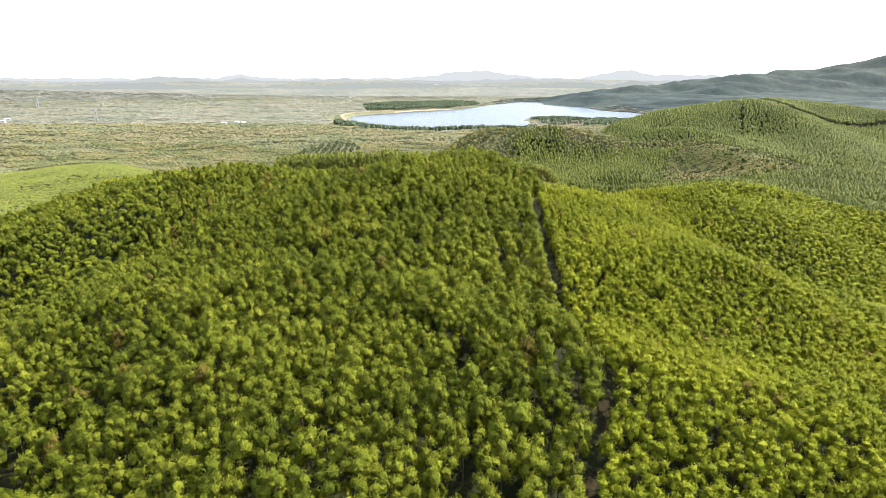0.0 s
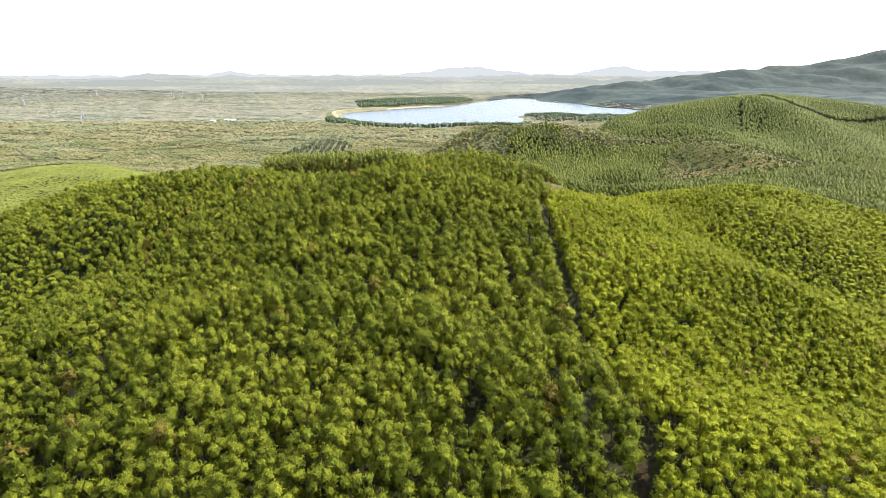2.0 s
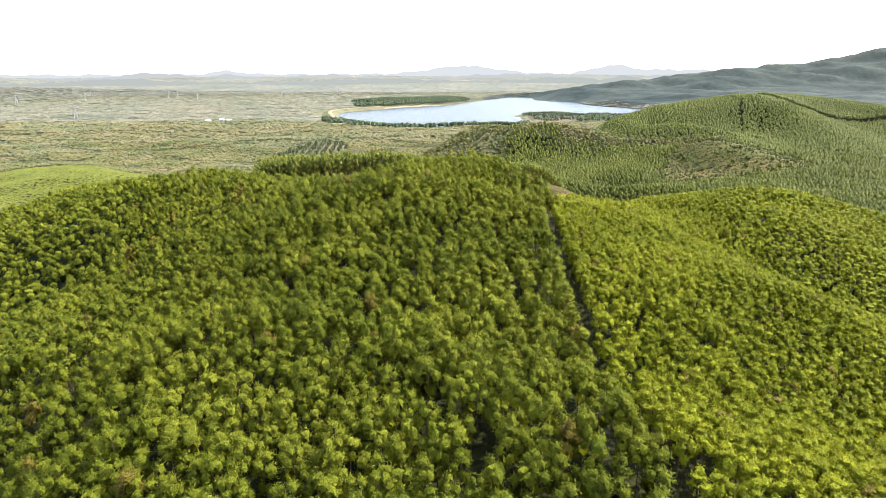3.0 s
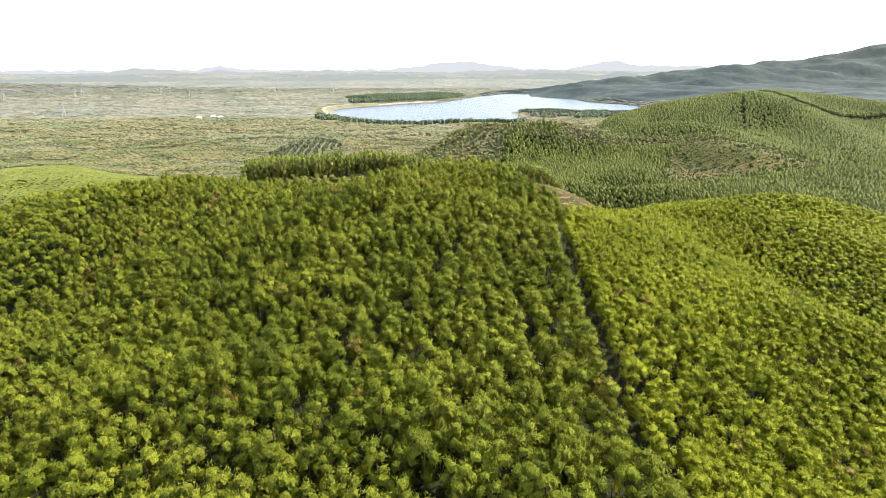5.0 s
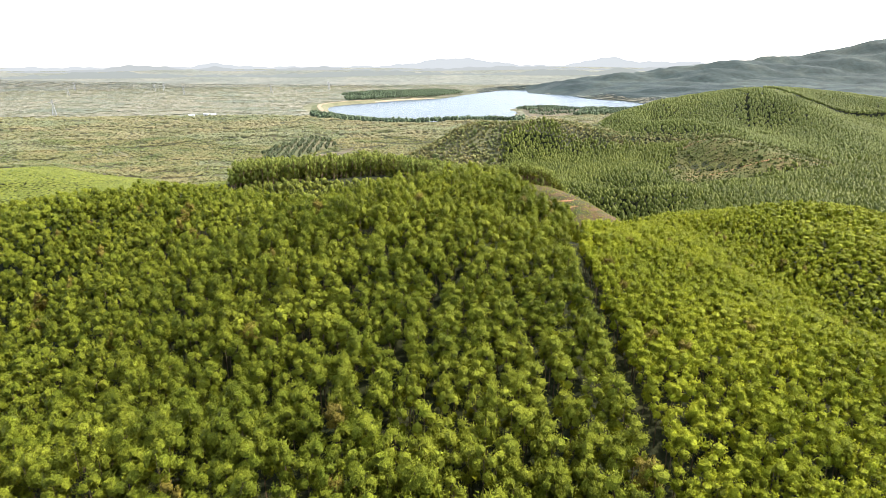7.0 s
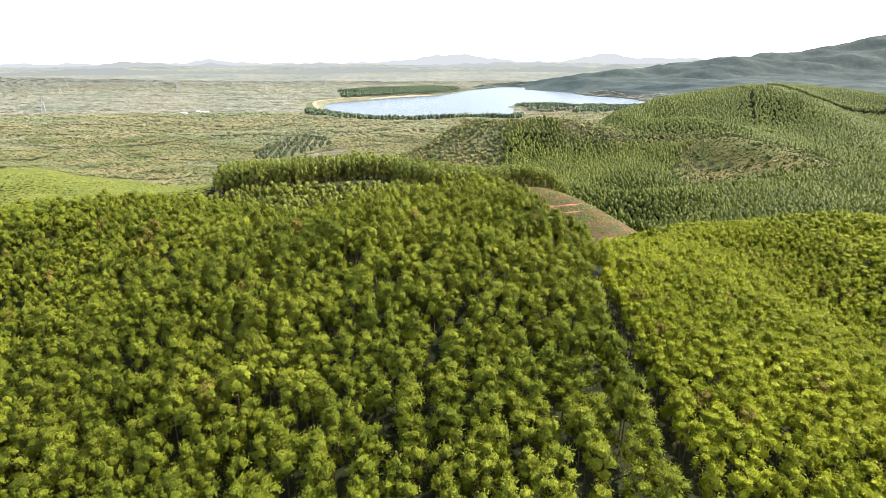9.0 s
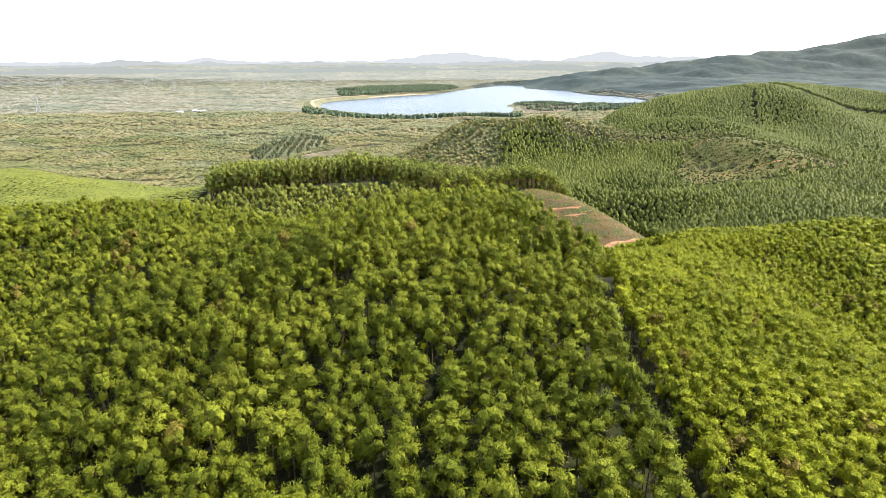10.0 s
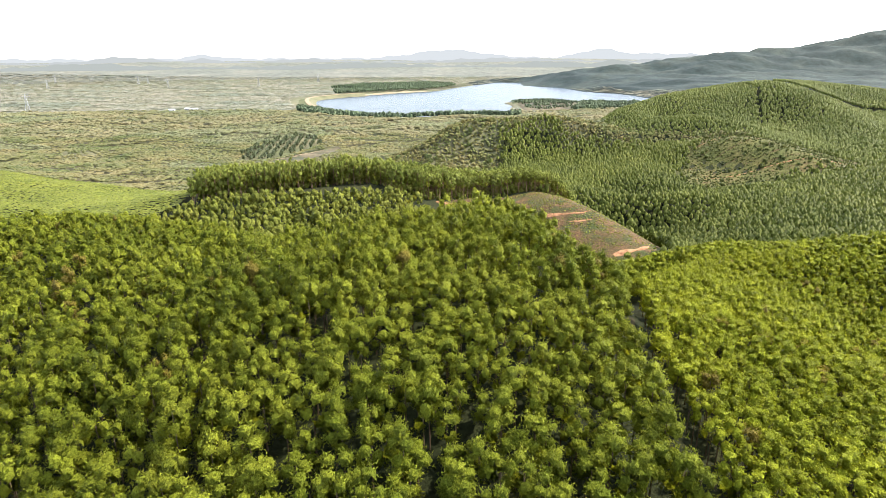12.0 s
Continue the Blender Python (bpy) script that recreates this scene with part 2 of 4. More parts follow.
LAKE = [(-235, 1480), (-195, 1350), (-140, 1250), (-60, 1195), (60, 1205), (150, 1205), (198, 1340), (212, 1450), (208, 1551), (249, 1560),
        (320, 1600), (367, 1540), (415, 1440), (492, 1430), (640, 1450), (600, 1850), (530, 1980), (515, 2200), (405, 2390), (440, 2650), (350, 2700), (250, 2500),
        (165, 2330), (60, 2060), (-58, 1962), (-130, 1885), (-200, 1800), (-252, 1720), (-262, 1612)]


def smooth(a, b, v):
    s = np.clip((v - a) / (b - a), 0, 1)
    return s * s * (3 - 2 * s)


def hills(rows, x, y):
    z = np.zeros(np.shape(x))
    for cx, cy, h, sx, sy, r in rows:
        c, s = math.cos(r), math.sin(r)
        u, v = (x - cx) * c + (y - cy) * s, (y - cy) * c - (x - cx) * s
        z = z + h * np.exp(-0.5 * ((u / sx) ** 2 + (v / sy) ** 2))
    return z


def ripple(x, y, length, seed=0.0):
    """Soft irregular waves between about -1 and 1."""
    k = 2 * math.pi / length
    return (np.sin(k * (x + 0.37 * y) + seed) + np.sin(k * 1.31 * (y - 0.21 * x) + 2.1 * seed + 1.0)
            + np.sin(k * 0.73 * (0.8 * x - y) + 3.3 * seed) + np.sin(k * 1.9 * (0.5 * x + 0.9 * y) + 0.7 + seed)) / 4


def inside(poly, x, y):
    """Signed distance to an outline, negative inside."""
    x, y = np.asarray(x, float), np.asarray(y, float)
    d, sign = np.full(x.shape, 1e18), np.ones(x.shape)
    for (ax, ay), (bx, by) in zip(poly, poly[1:] + poly[:1]):
        ex, ey, wx, wy = bx - ax, by - ay, x - ax, y - ay
        f = np.clip((wx * ex + wy * ey) / (ex * ex + ey * ey), 0, 1)
        d = np.minimum(d, (wx - ex * f) ** 2 + (wy - ey * f) ** 2)
        c = np.stack([y >= ay, y < by, ex * wy > ey * wx])
        sign = np.where(c.all(0) | (~c).all(0), -sign, sign)
    return sign * np.sqrt(d)


def ground(x, y):
    x, y = np.asarray(x, float), np.asarray(y, float)
    z = 11.6 + 1.4 * smooth(300, 420, y) - 7 * smooth(450, 700, y) + hills(NEAR_HILLS, x, y) + hills(FAR_HILLS, x, y)
    z = z + hills(MOUNTAINS, x, y)
    plain = smooth(560, 800, y) * (1 - smooth(150, 400, x) * (1 - smooth(1200, 1500, y)))
    z = z + plain * (1 - 0.75 * smooth(950, 1500, y)) * (3.0 * ripple(x, y, 420) + 2.0 * ripple(x, y, 170, 1.7)) + ripple(x, y, 60, 0.4)
    steep = np.minimum(hills(MOUNTAINS, x, y) / 60, 1)
    z = z + steep * (15 * ripple(x, y, 520, 0.6) + 20 * ripple(x, y, 260, 2.9) + 6 * ripple(x, y, 90, 1.3))
    far = smooth(2500, 4700, np.hypot(x, y))
    z = z + far * (78 + 14 * ripple(x, y, 1300, 2.2))
    lake = shore(x, y)
    out = np.maximum(lake, 0)
    z = np.minimum(z, 0.2 + 0.11 * out + 0.0012 * out ** 2)
    return np.where(lake < 0, np.maximum(lake * 0.15, -6), z)


def shore(x, y):
    """Metres to the water's edge, negative in the lake."""
    return inside(LAKE, x, y) + 7 * ripple(x, y, 90, 2.0)


# ---- mesh helpers ----
def mesh_object(name, verts, faces, mat, parent=None, smooth_shade=False):
    """One mesh from arrays; faces all have the same number of corners."""
    verts, faces = np.asarray(verts, np.float32), np.asarray(faces, np.int32)
    me = bpy.data.meshes.new(name)
    n, k = faces.shape
    me.vertices.add(len(verts))
    me.vertices.foreach_set("co", verts.ravel())
    me.loops.add(n * k)
    me.loops.foreach_set("vertex_index", faces.ravel())
    me.polygons.add(n)
    me.polygons.foreach_set("loop_start", np.arange(0, n * k, k, dtype=np.int32))
    if smooth_shade:
        me.polygons.foreach_set("use_smooth", np.ones(n, bool))
    me.update(calc_edges=True)
    me.materials.append(mat)
    ob = new(name, me)
    if parent:
        ob.parent = parent
    return ob


def sheet(xs, ys, height):
    gx, gy = np.meshgrid(xs, ys)
    v = np.stack([gx, gy, height(gx, gy)], -1).reshape(-1, 3)
    w, h = len(xs), len(ys)
    i = (np.arange(h - 1)[:, None] * w + np.arange(w - 1)[None]).ravel()
    return v, np.stack([i, i + 1, i + w + 1, i + w], 1)


def draped(name, poly, step, lift, mat, label, category, wob=2.0):
    """A patch of another ground cover that lies on the ground, with an irregular outline."""
    px, py = [p[0] for p in poly], [p[1] for p in poly]
    v, f = sheet(np.arange(min(px) - 3 * wob, max(px) + 3 * wob, step), np.arange(min(py) - 3 * wob, max(py) + 3 * wob, step), ground)
    d = inside(poly, v[:, 0], v[:, 1]) + wob * ripple(v[:, 0], v[:, 1], 14 * wob, 0.9)
    v[:, 2] += np.where(d < 0, np.minimum(lift, -d * 0.2), np.maximum(-d * 0.3, -2))
    f = f[(d[f] < step * 1.5).all(1)]
    used, f = np.unique(f, return_inverse=True)
    ob = mesh_object(name, v[used], f.reshape(-1, 4), mat, smooth_shade=True)
    return tagged(ob, label, category, kind="structure")


def strip(name, line, half, mat, label, category, lift=0.1, step=2.0, wob=0.4, level=None):
    """A track or bank along a line on the ground."""
    line = np.array(line, float)
    at = np.r_[0, np.cumsum(np.hypot(*np.diff(line, axis=0).T))]
    s = np.arange(0, at[-1], step)
    x, y = np.interp(s, at, line[:, 0]), np.interp(s, at, line[:, 1])
    tx, ty = np.gradient(x), np.gradient(y)
    n = np.hypot(tx, ty)
    wide = half * (1 + wob * np.sin(s * 0.31) * np.sin(s * 0.13 + 1))
    rows = []
    for k in (-1.0, -0.5, 0.0, 0.5, 1.0):
        qx, qy = x - k * wide * ty / n, y + k * wide * tx / n
        rows.append(np.stack([qx, qy, (ground(qx, qy) if level is None else level(qx, qy, k)) + lift * (1 - 0.9 * abs(k))], 1))
    v = np.stack(rows, 1).reshape(-1, 3)
    i = (np.arange(len(s) - 1)[:, None] * 5 + np.arange(4)[None]).ravel()
    return tagged(mesh_object(name, v, np.stack([i, i + 5, i + 6, i + 1], 1), mat, smooth_shade=True), label, category, kind="structure")


# ---- tree prototypes: triangles as arrays ----
ICO_V = np.array([(0, 0, -1), (.7236, -.5257, -.4472), (-.2764, -.8506, -.4472), (-.8944, 0, -.4472), (-.2764, .8506, -.4472), (.7236, .5257, -.4472),
                  (.2764, -.8506, .4472), (-.7236, -.5257, .4472), (-.7236, .5257, .4472), (.2764, .8506, .4472), (.8944, 0, .4472), (0, 0, 1)])
ICO_F = np.array([(0, 2, 1), (0, 3, 2), (0, 4, 3), (0, 5, 4), (0, 1, 5), (1, 2, 6), (2, 3, 7), (3, 4, 8), (4, 5, 9), (5, 1, 10),
                  (1, 6, 10), (2, 7, 6), (3, 8, 7), (4, 9, 8), (5, 10, 9), (6, 7, 11), (7, 8, 11), (8, 9, 11), (9, 10, 11), (10, 6, 11)])


def unit(v):
    return v / np.maximum(np.linalg.norm(v, axis=-1, keepdims=True), 1e-9)


def leaf_tris(rng, centres, outward, length, width, droop=0.45):
    """One pointed leaf bunch for each centre, leaning outwards and hanging."""
    n = len(centres)
    along = unit(0.55 * outward + rng.normal(0, 0.5, (n, 3)) + (0, 0, -droop))
    side = unit(np.cross(along, outward + rng.normal(0, 0.45, (n, 3))))
    l, w = length * rng.uniform(0.65, 1.35, (n, 1)), width * rng.uniform(0.65, 1.35, (n, 1))
    return np.stack([centres - side * w / 2 - along * l * 0.35, centres + side * w / 2 - along * l * 0.35, centres + along * l * 0.65], 1)


def packed(leaves, bend, rng, core=None, core_bend=None, spread=0.33):
    """A prototype: triangles, their rounding and their tones."""
    b = np.repeat(bend[:, None], 3, 1)
    t = np.repeat(rng.uniform(1.02 - spread, 1.02 + spread, (len(leaves), 1)), 3, 1)
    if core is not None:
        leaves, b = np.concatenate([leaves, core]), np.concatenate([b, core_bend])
        # Cores slightly darker than the leaves: shade inside the crown put into the tone.
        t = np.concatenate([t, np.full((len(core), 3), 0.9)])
    return leaves, b, t


def crown_tris(seed, leaves, clumps, length, width, squash=1.4, low=-0.5, lobe=0.42, soft=0.45, droop=0.9, heart=1.0):
    """A crown about the origin, radius 1 across and squash high: full leafy lobes with loose leaf sprays round a heart of its size, open below."""
    rng = np.random.default_rng(seed)
    z = np.linspace(low, 0.8, clumps) + rng.uniform(-0.08, 0.08, clumps)
    turn = np.arange(clumps) * 2.4 + rng.uniform(-0.5, 0.5, clumps)
    wide = np.sqrt(np.maximum(1 - (z * 0.95) ** 2, 0.0)) * rng.uniform(0.42, 0.64, clumps)
    mid = np.stack([wide * np.cos(turn), wide * np.sin(turn), z * squash * 0.8], 1)
    size = lobe * rng.uniform(0.8, 1.2, clumps)
    up = unit(np.stack([mid[:, 0], mid[:, 1], mid[:, 2] / squash + 0.25], 1))
    core, core_bend = [], []
    for m, u, r in zip(mid, up, size):
        v = ICO_V * r * heart * (1, 1, 1.2) * rng.uniform(0.72, 1.15, (12, 1))
        f = ICO_F[(ICO_V[ICO_F].mean(1) @ u) > -0.25]
        core.append((m + v)[f])
        core_bend.append(unit(0.55 * (1 - soft) * ICO_V + 0.9 * u + (0, 0, 0.1 + 0.3 * soft))[f])
    if leaves:
        pick = rng.integers(0, clumps, leaves)
        way = unit(rng.normal(0, 1, (leaves, 3)) + 0.8 * up[pick])
        at = mid[pick] + way * (1, 1, 1.2) * size[pick, None] * rng.uniform(0.85 * heart, 1.22, (leaves, 1))
        tris, bend = leaf_tris(rng, at, way, length, width, droop), unit(0.55 * (1 - soft) * way + 0.9 * up[pick] + (0, 0, 0.1 + 0.3 * soft))
    else:
        tris, bend = np.zeros((0, 3, 3)), np.zeros((0, 3))
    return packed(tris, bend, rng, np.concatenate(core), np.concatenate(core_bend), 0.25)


def spire_tris(seed, sides=4, soft=0.5):
    """A far, pointed plantation crown, radius 1 and half as high again."""
    rng = np.random.default_rng(seed)
    rings = []
    for z, w in ((-0.5, 0.95), (0.5, 0.82)):
        a = (np.arange(sides) + rng.uniform(-0.2, 0.2, sides)) * 2 * math.pi / sides
        k = w * rng.uniform(0.8, 1.15, sides)
        rings.append(np.stack([k * np.cos(a), k * np.sin(a), z + rng.uniform(-0.15, 0.15, sides)], 1))
    tip = np.array([rng.uniform(-0.12, 0.12), rng.uniform(-0.12, 0.12), 1.25])
    tris = []
    for i in range(sides):
        j = (i + 1) % sides
        tris += [(rings[0][i], rings[0][j], rings[1][j]), (rings[0][i], rings[1][j], rings[1][i]), (rings[1][i], rings[1][j], tip)]
    tris = np.array(tris)
    bend = unit(tris * (1 - 0.5 * soft, 1 - 0.5 * soft, 0.5) + (0, 0, 0.25 + 0.5 * soft))
    return tris, bend, np.full(tris.shape[:2], 1.0)


def blob_tris(seed, spikes, squash=1.0, up=0.5, cap=False):
    """A small far crown: one rough lump with a few leafy tufts."""
    rng = np.random.default_rng(seed)
    v = ICO_V * (0.85, 0.85, 0.85 * squash) * rng.uniform(0.75, 1.1, (12, 1))
    keep = ICO_V[ICO_F][:, :, 2].max(1) > (0.9 if cap else 0.2)
    way = unit(rng.normal(0, 1, (max(spikes, 1), 3)) + (0, 0, 0.5))
    tris = leaf_tris(rng, way * 0.8 * (1, 1, squash), way, 0.8, 0.5, 0.1)[:spikes]
    way = way[:spikes]
    return packed(tris, unit(way + (0, 0, up)), rng, v[ICO_F][keep], unit(ICO_V + (0, 0, up))[ICO_F][keep], 0.15)


def trunk_tris(height, r0, r1, sides=4, lean=0.0):
    a = np.arange(sides) * 2 * math.pi / sides
    ring = np.stack([np.cos(a), np.sin(a), 0 * a], 1)
    lo, hi = ring * r0, ring * r1 + (lean, 0, height)
    nxt = np.roll(np.arange(sides), -1)
    tris = np.concatenate([np.stack([lo, lo[nxt], hi[nxt]], 1), np.stack([lo, hi[nxt], hi], 1)])
    return tris, np.zeros_like(tris), np.ones(tris.shape[:2])


def planted(x0, x1, y0, y1, dx, dy, turn, jitter, seed):
    """Places on a slightly uneven planting grid over a rectangle."""
    rng = np.random.default_rng(seed)
    c, s = math.cos(turn), math.sin(turn)
    mx, my = (x0 + x1) / 2, (y0 + y1) / 2
    reach = math.hypot(x1 - x0, y1 - y0) / 2
    u, v = np.meshgrid(np.arange(-reach, reach, dx), np.arange(-reach, reach, dy))
    v = v + (np.arange(u.shape[1]) % 2)[None] * dy * 0.5
    u, v = u.ravel() + rng.normal(0, jitter * dx, u.size), v.ravel() + rng.normal(0, jitter * dy, v.size)
    x, y = mx + u * c - v * s, my + u * s + v * c
    keep = (x > x0) & (x < x1) & (y > y0) & (y < y1)
    return x[keep], y[keep]


def grown(protos, x, y, z, wide, high, seed, vary=0.18):
    """All triangles of a stand: each tree a turned and scaled prototype."""
    rng = np.random.default_rng(seed)
    kind = rng.integers(0, len(protos), len(x))
    turn = rng.uniform(0, 2 * math.pi, len(x))
    shade = rng.uniform(1 - vary, 1 + vary, len(x))
    out, bends, tones = [], [], []
    for k, (tris, bend, tone) in enumerate(protos):
        i = np.where(kind == k)[0]
        if not len(i):
            continue
        c, s = np.cos(turn[i])[:, None, None], np.sin(turn[i])[:, None, None]
        w = wide[i][:, None, None]
        tx, ty, tz = tris[None, :, :, 0], tris[None, :, :, 1], tris[None, :, :, 2]
        out.append(np.stack([x[i][:, None, None] + w * (tx * c - ty * s), y[i][:, None, None] + w * (tx * s + ty * c),
                             z[i][:, None, None] + high[i][:, None, None] * tz], -1).reshape(-1, 3, 3))
        bx, by, bz = bend[None, :, :, 0], bend[None, :, :, 1], bend[None, :, :, 2]
        bends.append(np.stack([bx * c - by * s, bx * s + by * c, bz + 0 * c], -1).reshape(-1, 3))
        tones.append((tone[None] * shade[i][:, None, None]).ravel())
    return np.concatenate(out), np.concatenate(bends), np.concatenate(tones)


def leafy(name, proto, mat, parent=None):
    tris, bend, tone = proto
    ob = mesh_object(name, tris.reshape(-1, 3), np.arange(len(tris) * 3).reshape(-1, 3), mat, parent)
    ob.data.attributes.new("bend", "FLOAT_VECTOR", "POINT").data.foreach_set("vector", np.asarray(bend, np.float32).ravel())
    ob.data.attributes.new("tone", "FLOAT", "POINT").data.foreach_set("value", np.asarray(tone, np.float32).ravel())
    return ob


def stand(name, proto, mat, label, category):
    return tagged(leafy(name, proto, mat), label, category, kind="stuff")


# ---- ground and water ----
xs = np.r_[-6500, -5200, -4200, np.arange(-3400, -1200, 160), np.arange(-1200, -640, 40), np.arange(-640, 760, 10), np.arange(760, 2400, 26), np.arange(2400, 3400, 80), 3400, 4200, 5200, 6500]
ys = np.r_[-3000, -2000, -1200, -700, -400, -200, -100, np.arange(-50, 900, 10), np.arange(900, 2000, 11), np.arange(2000, 3100, 25), np.arange(3100, 5200, 80), 5200, 6500]
v, f = sheet(xs, ys, ground)
tagged(mesh_object("ground", v, f, SOIL, smooth_shade=True), "leaf-littered soil with painted-in shade and dry grass over rolling hills", "ground", kind="structure")
LITTER = [(60, 560), (85, 662), (100, 674), (145, 664), (205, 720), (215, 880), (380, 980), (800, 1040), (880, 900), (760, 640), (600, 550)]
land = np.where((v[f].mean(1)[:, 1] > 560) & (inside(LITTER, *v[f].mean(1)[:, :2].T) > 0), 1, 0)
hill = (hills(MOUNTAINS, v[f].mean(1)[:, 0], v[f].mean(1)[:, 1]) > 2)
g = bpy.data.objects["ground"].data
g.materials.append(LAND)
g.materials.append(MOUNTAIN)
g.materials.append(HAZED_LAND)
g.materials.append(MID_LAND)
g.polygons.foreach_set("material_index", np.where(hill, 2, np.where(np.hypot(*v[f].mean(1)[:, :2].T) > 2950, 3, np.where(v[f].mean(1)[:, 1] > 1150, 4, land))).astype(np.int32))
v, f = sheet(np.array([-420.0, 800.0]), np.array([1120.0, 2800.0]), lambda a, b: 0 * a)
tagged(mesh_object("lake", v, f, WATER), "calm pale blue reservoir water reflecting the white sky", "lake", kind="structure")

# ---- the planted hill ----
TRACK = [(15, 40), (18, 58), (20, 66), (22.5, 73), (25.5, 79), (27, 86), (25, 99), (25, 114), (25.3, 125), (25.8, 137), (26.8, 152), (27.3, 168), (29, 182), (33, 195), (40, 215), (52, 245)]
ROW_GAP = [(17.5, 98), (13.8, 116), (14, 128), (13.6, 144), (12.6, 160)]


def off_line(line, x, y):
    d = np.full(np.shape(x), 1e9)
    for (ax, ay), (bx, by) in zip(line, line[1:]):
        ex, ey = bx - ax, by - ay
        f = np.clip(((x - ax) * ex + (y - ay) * ey) / (ex * ex + ey * ey), 0, 1)
        d = np.minimum(d, np.hypot(x - ax - ex * f, y - ay - ey * f))
    return d


def beside(line, off, gap, seed, spread=0.0):
    """Places along both sides of a line."""
    line, rng = np.array(line, float), np.random.default_rng(seed)
    at = np.r_[0, np.cumsum(np.hypot(*np.diff(line, axis=0).T))]
    s = np.arange(0, at[-1], gap)
    out = []
    for k in (-1, 1):
        q = s + rng.normal(0, 0.22 * gap, len(s))
        x, y = np.interp(q, at, line[:, 0]), np.interp(q, at, line[:, 1])
        tx, ty = np.interp(q + 1, at, line[:, 0]) - np.interp(q - 1, at, line[:, 0]), np.interp(q + 1, at, line[:, 1]) - np.interp(q - 1, at, line[:, 1])
        n = np.maximum(np.hypot(tx, ty), 1e-6)
        w = k * (off + spread * smooth(105, 145, y)) * rng.uniform(0.85, 1.25, len(s))
        out.append(np.stack([x - w * ty / n, y + w * tx / n], 1))
    return np.concatenate(out).T


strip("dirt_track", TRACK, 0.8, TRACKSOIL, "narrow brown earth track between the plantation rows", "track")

CLEARING = [(-135, 302), (-40, 288), (20, 300), (140, 300), (230, 330), (230, 380), (-140, 380)]
CROWNS = [crown_tris(s, 370, 7, 0.2, 0.08, squash=1.4, low=-0.75, lobe=0.46, soft=0.25, droop=-0.1, heart=0.8) for s in range(6)]
CROWNS_YOUNG = [crown_tris(10 + s, 205, 5, 0.235, 0.098, squash=1.35, low=-0.4, lobe=0.5, soft=0.4, droop=-0.1, heart=0.82) for s in range(5)]
CROWNS_MID = [crown_tris(20 + s, 78, 5, 0.31, 0.15, squash=1.4, lobe=0.5, soft=0.45, droop=-0.1, heart=0.85) for s in range(6)]
CROWNS_FAR = [crown_tris(40 + s, 40, 3, 0.3, 0.15, squash=1.4, low=-0.1, lobe=0.6, soft=0.5, droop=-0.1, heart=0.85) for s in range(5)]
CROWNS_OFF = [crown_tris(50 + s, 0, 1, 0.4, 0.2, squash=1.5, low=0.1, lobe=0.95, soft=0.6) for s in range(4)]
track_x = lambda y: np.interp(y, [q[1] for q in TRACK], [q[0] for q in TRACK])
stands = (("old", 2.7, 2.85, 0.24, 0.05, 8.4, 1.0, 1.80, LEAF, CROWNS, "dense planted acacia canopy in bright yellow-green leaf on a hill", 5),
          ("young", 2.05, 2.1, 0.25, 0.02, 7.6, 0.4, 1.48, LEAF_YOUNG, CROWNS_YOUNG, "closed young acacia canopy in bright yellow-green leaf beside a track", 6))
for which, dx, dy, jitter, missing, top, uneven, size, mat, near, label, seed in stands:
    x, y = planted(-330, 330, -10, 335, dx, dy, 0.12, jitter, seed)
    keep = (off_line(TRACK, x, y) > 3.7 + 0.4 * smooth(105, 145, y)) & (off_line(ROW_GAP, x, y) > 2.7)
    (ex, ey), (gx, gy) = beside(TRACK, 2.25, 2.3, 71, 0.4), beside(ROW_GAP, 1.75, 2.4, 72)
    x, y = np.r_[x[keep], ex, gx], np.r_[y[keep], ey, gy]
    rng = np.random.default_rng(seed + 6)
    keep = (x > track_x(y)) == (which == "young")
    keep &= rng.uniform(0, 1, len(x)) > missing
    keep &= (inside(CLEARING, x, y) > 0) & (np.abs(x) < 0.85 * y + 55)
    x, y = x[keep], y[keep]
    z = ground(x, y)
    tall = top + 0.8 * ripple(x, y, 45, 1.1) + rng.normal(0, uneven, len(x))        # tree tops over the ground
    wide = size * rng.uniform(0.8, 1.2, len(x))
    high = wide * rng.uniform(0.9, 1.2, len(x))
    mid = z + tall - high * 1.5
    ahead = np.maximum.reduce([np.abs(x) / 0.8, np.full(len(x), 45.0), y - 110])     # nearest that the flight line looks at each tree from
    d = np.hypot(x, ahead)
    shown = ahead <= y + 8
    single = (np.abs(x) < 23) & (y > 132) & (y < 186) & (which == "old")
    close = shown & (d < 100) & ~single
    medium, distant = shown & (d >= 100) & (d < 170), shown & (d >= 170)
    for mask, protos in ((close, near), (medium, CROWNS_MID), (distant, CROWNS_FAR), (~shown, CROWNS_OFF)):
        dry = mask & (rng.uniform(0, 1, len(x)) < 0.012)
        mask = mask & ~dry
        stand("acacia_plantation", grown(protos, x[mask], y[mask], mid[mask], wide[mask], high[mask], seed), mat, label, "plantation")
        if (protos is near or protos is CROWNS_MID) and dry.any():
            stand("fading_trees", grown(protos, x[dry], y[dry], mid[dry], wide[dry], high[dry], seed), LEAF_DRY,
                  "scattered acacias with fading brownish leaves in the canopy", "trees")
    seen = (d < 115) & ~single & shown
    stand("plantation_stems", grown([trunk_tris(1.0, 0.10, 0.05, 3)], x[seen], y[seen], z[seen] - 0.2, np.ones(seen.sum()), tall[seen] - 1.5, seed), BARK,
          "slim brown stems in the shade under the acacia canopy", "stems")
    if which == "old":
        brow = list(zip(x[single], y[single], z[single], wide[single], tall[single]))

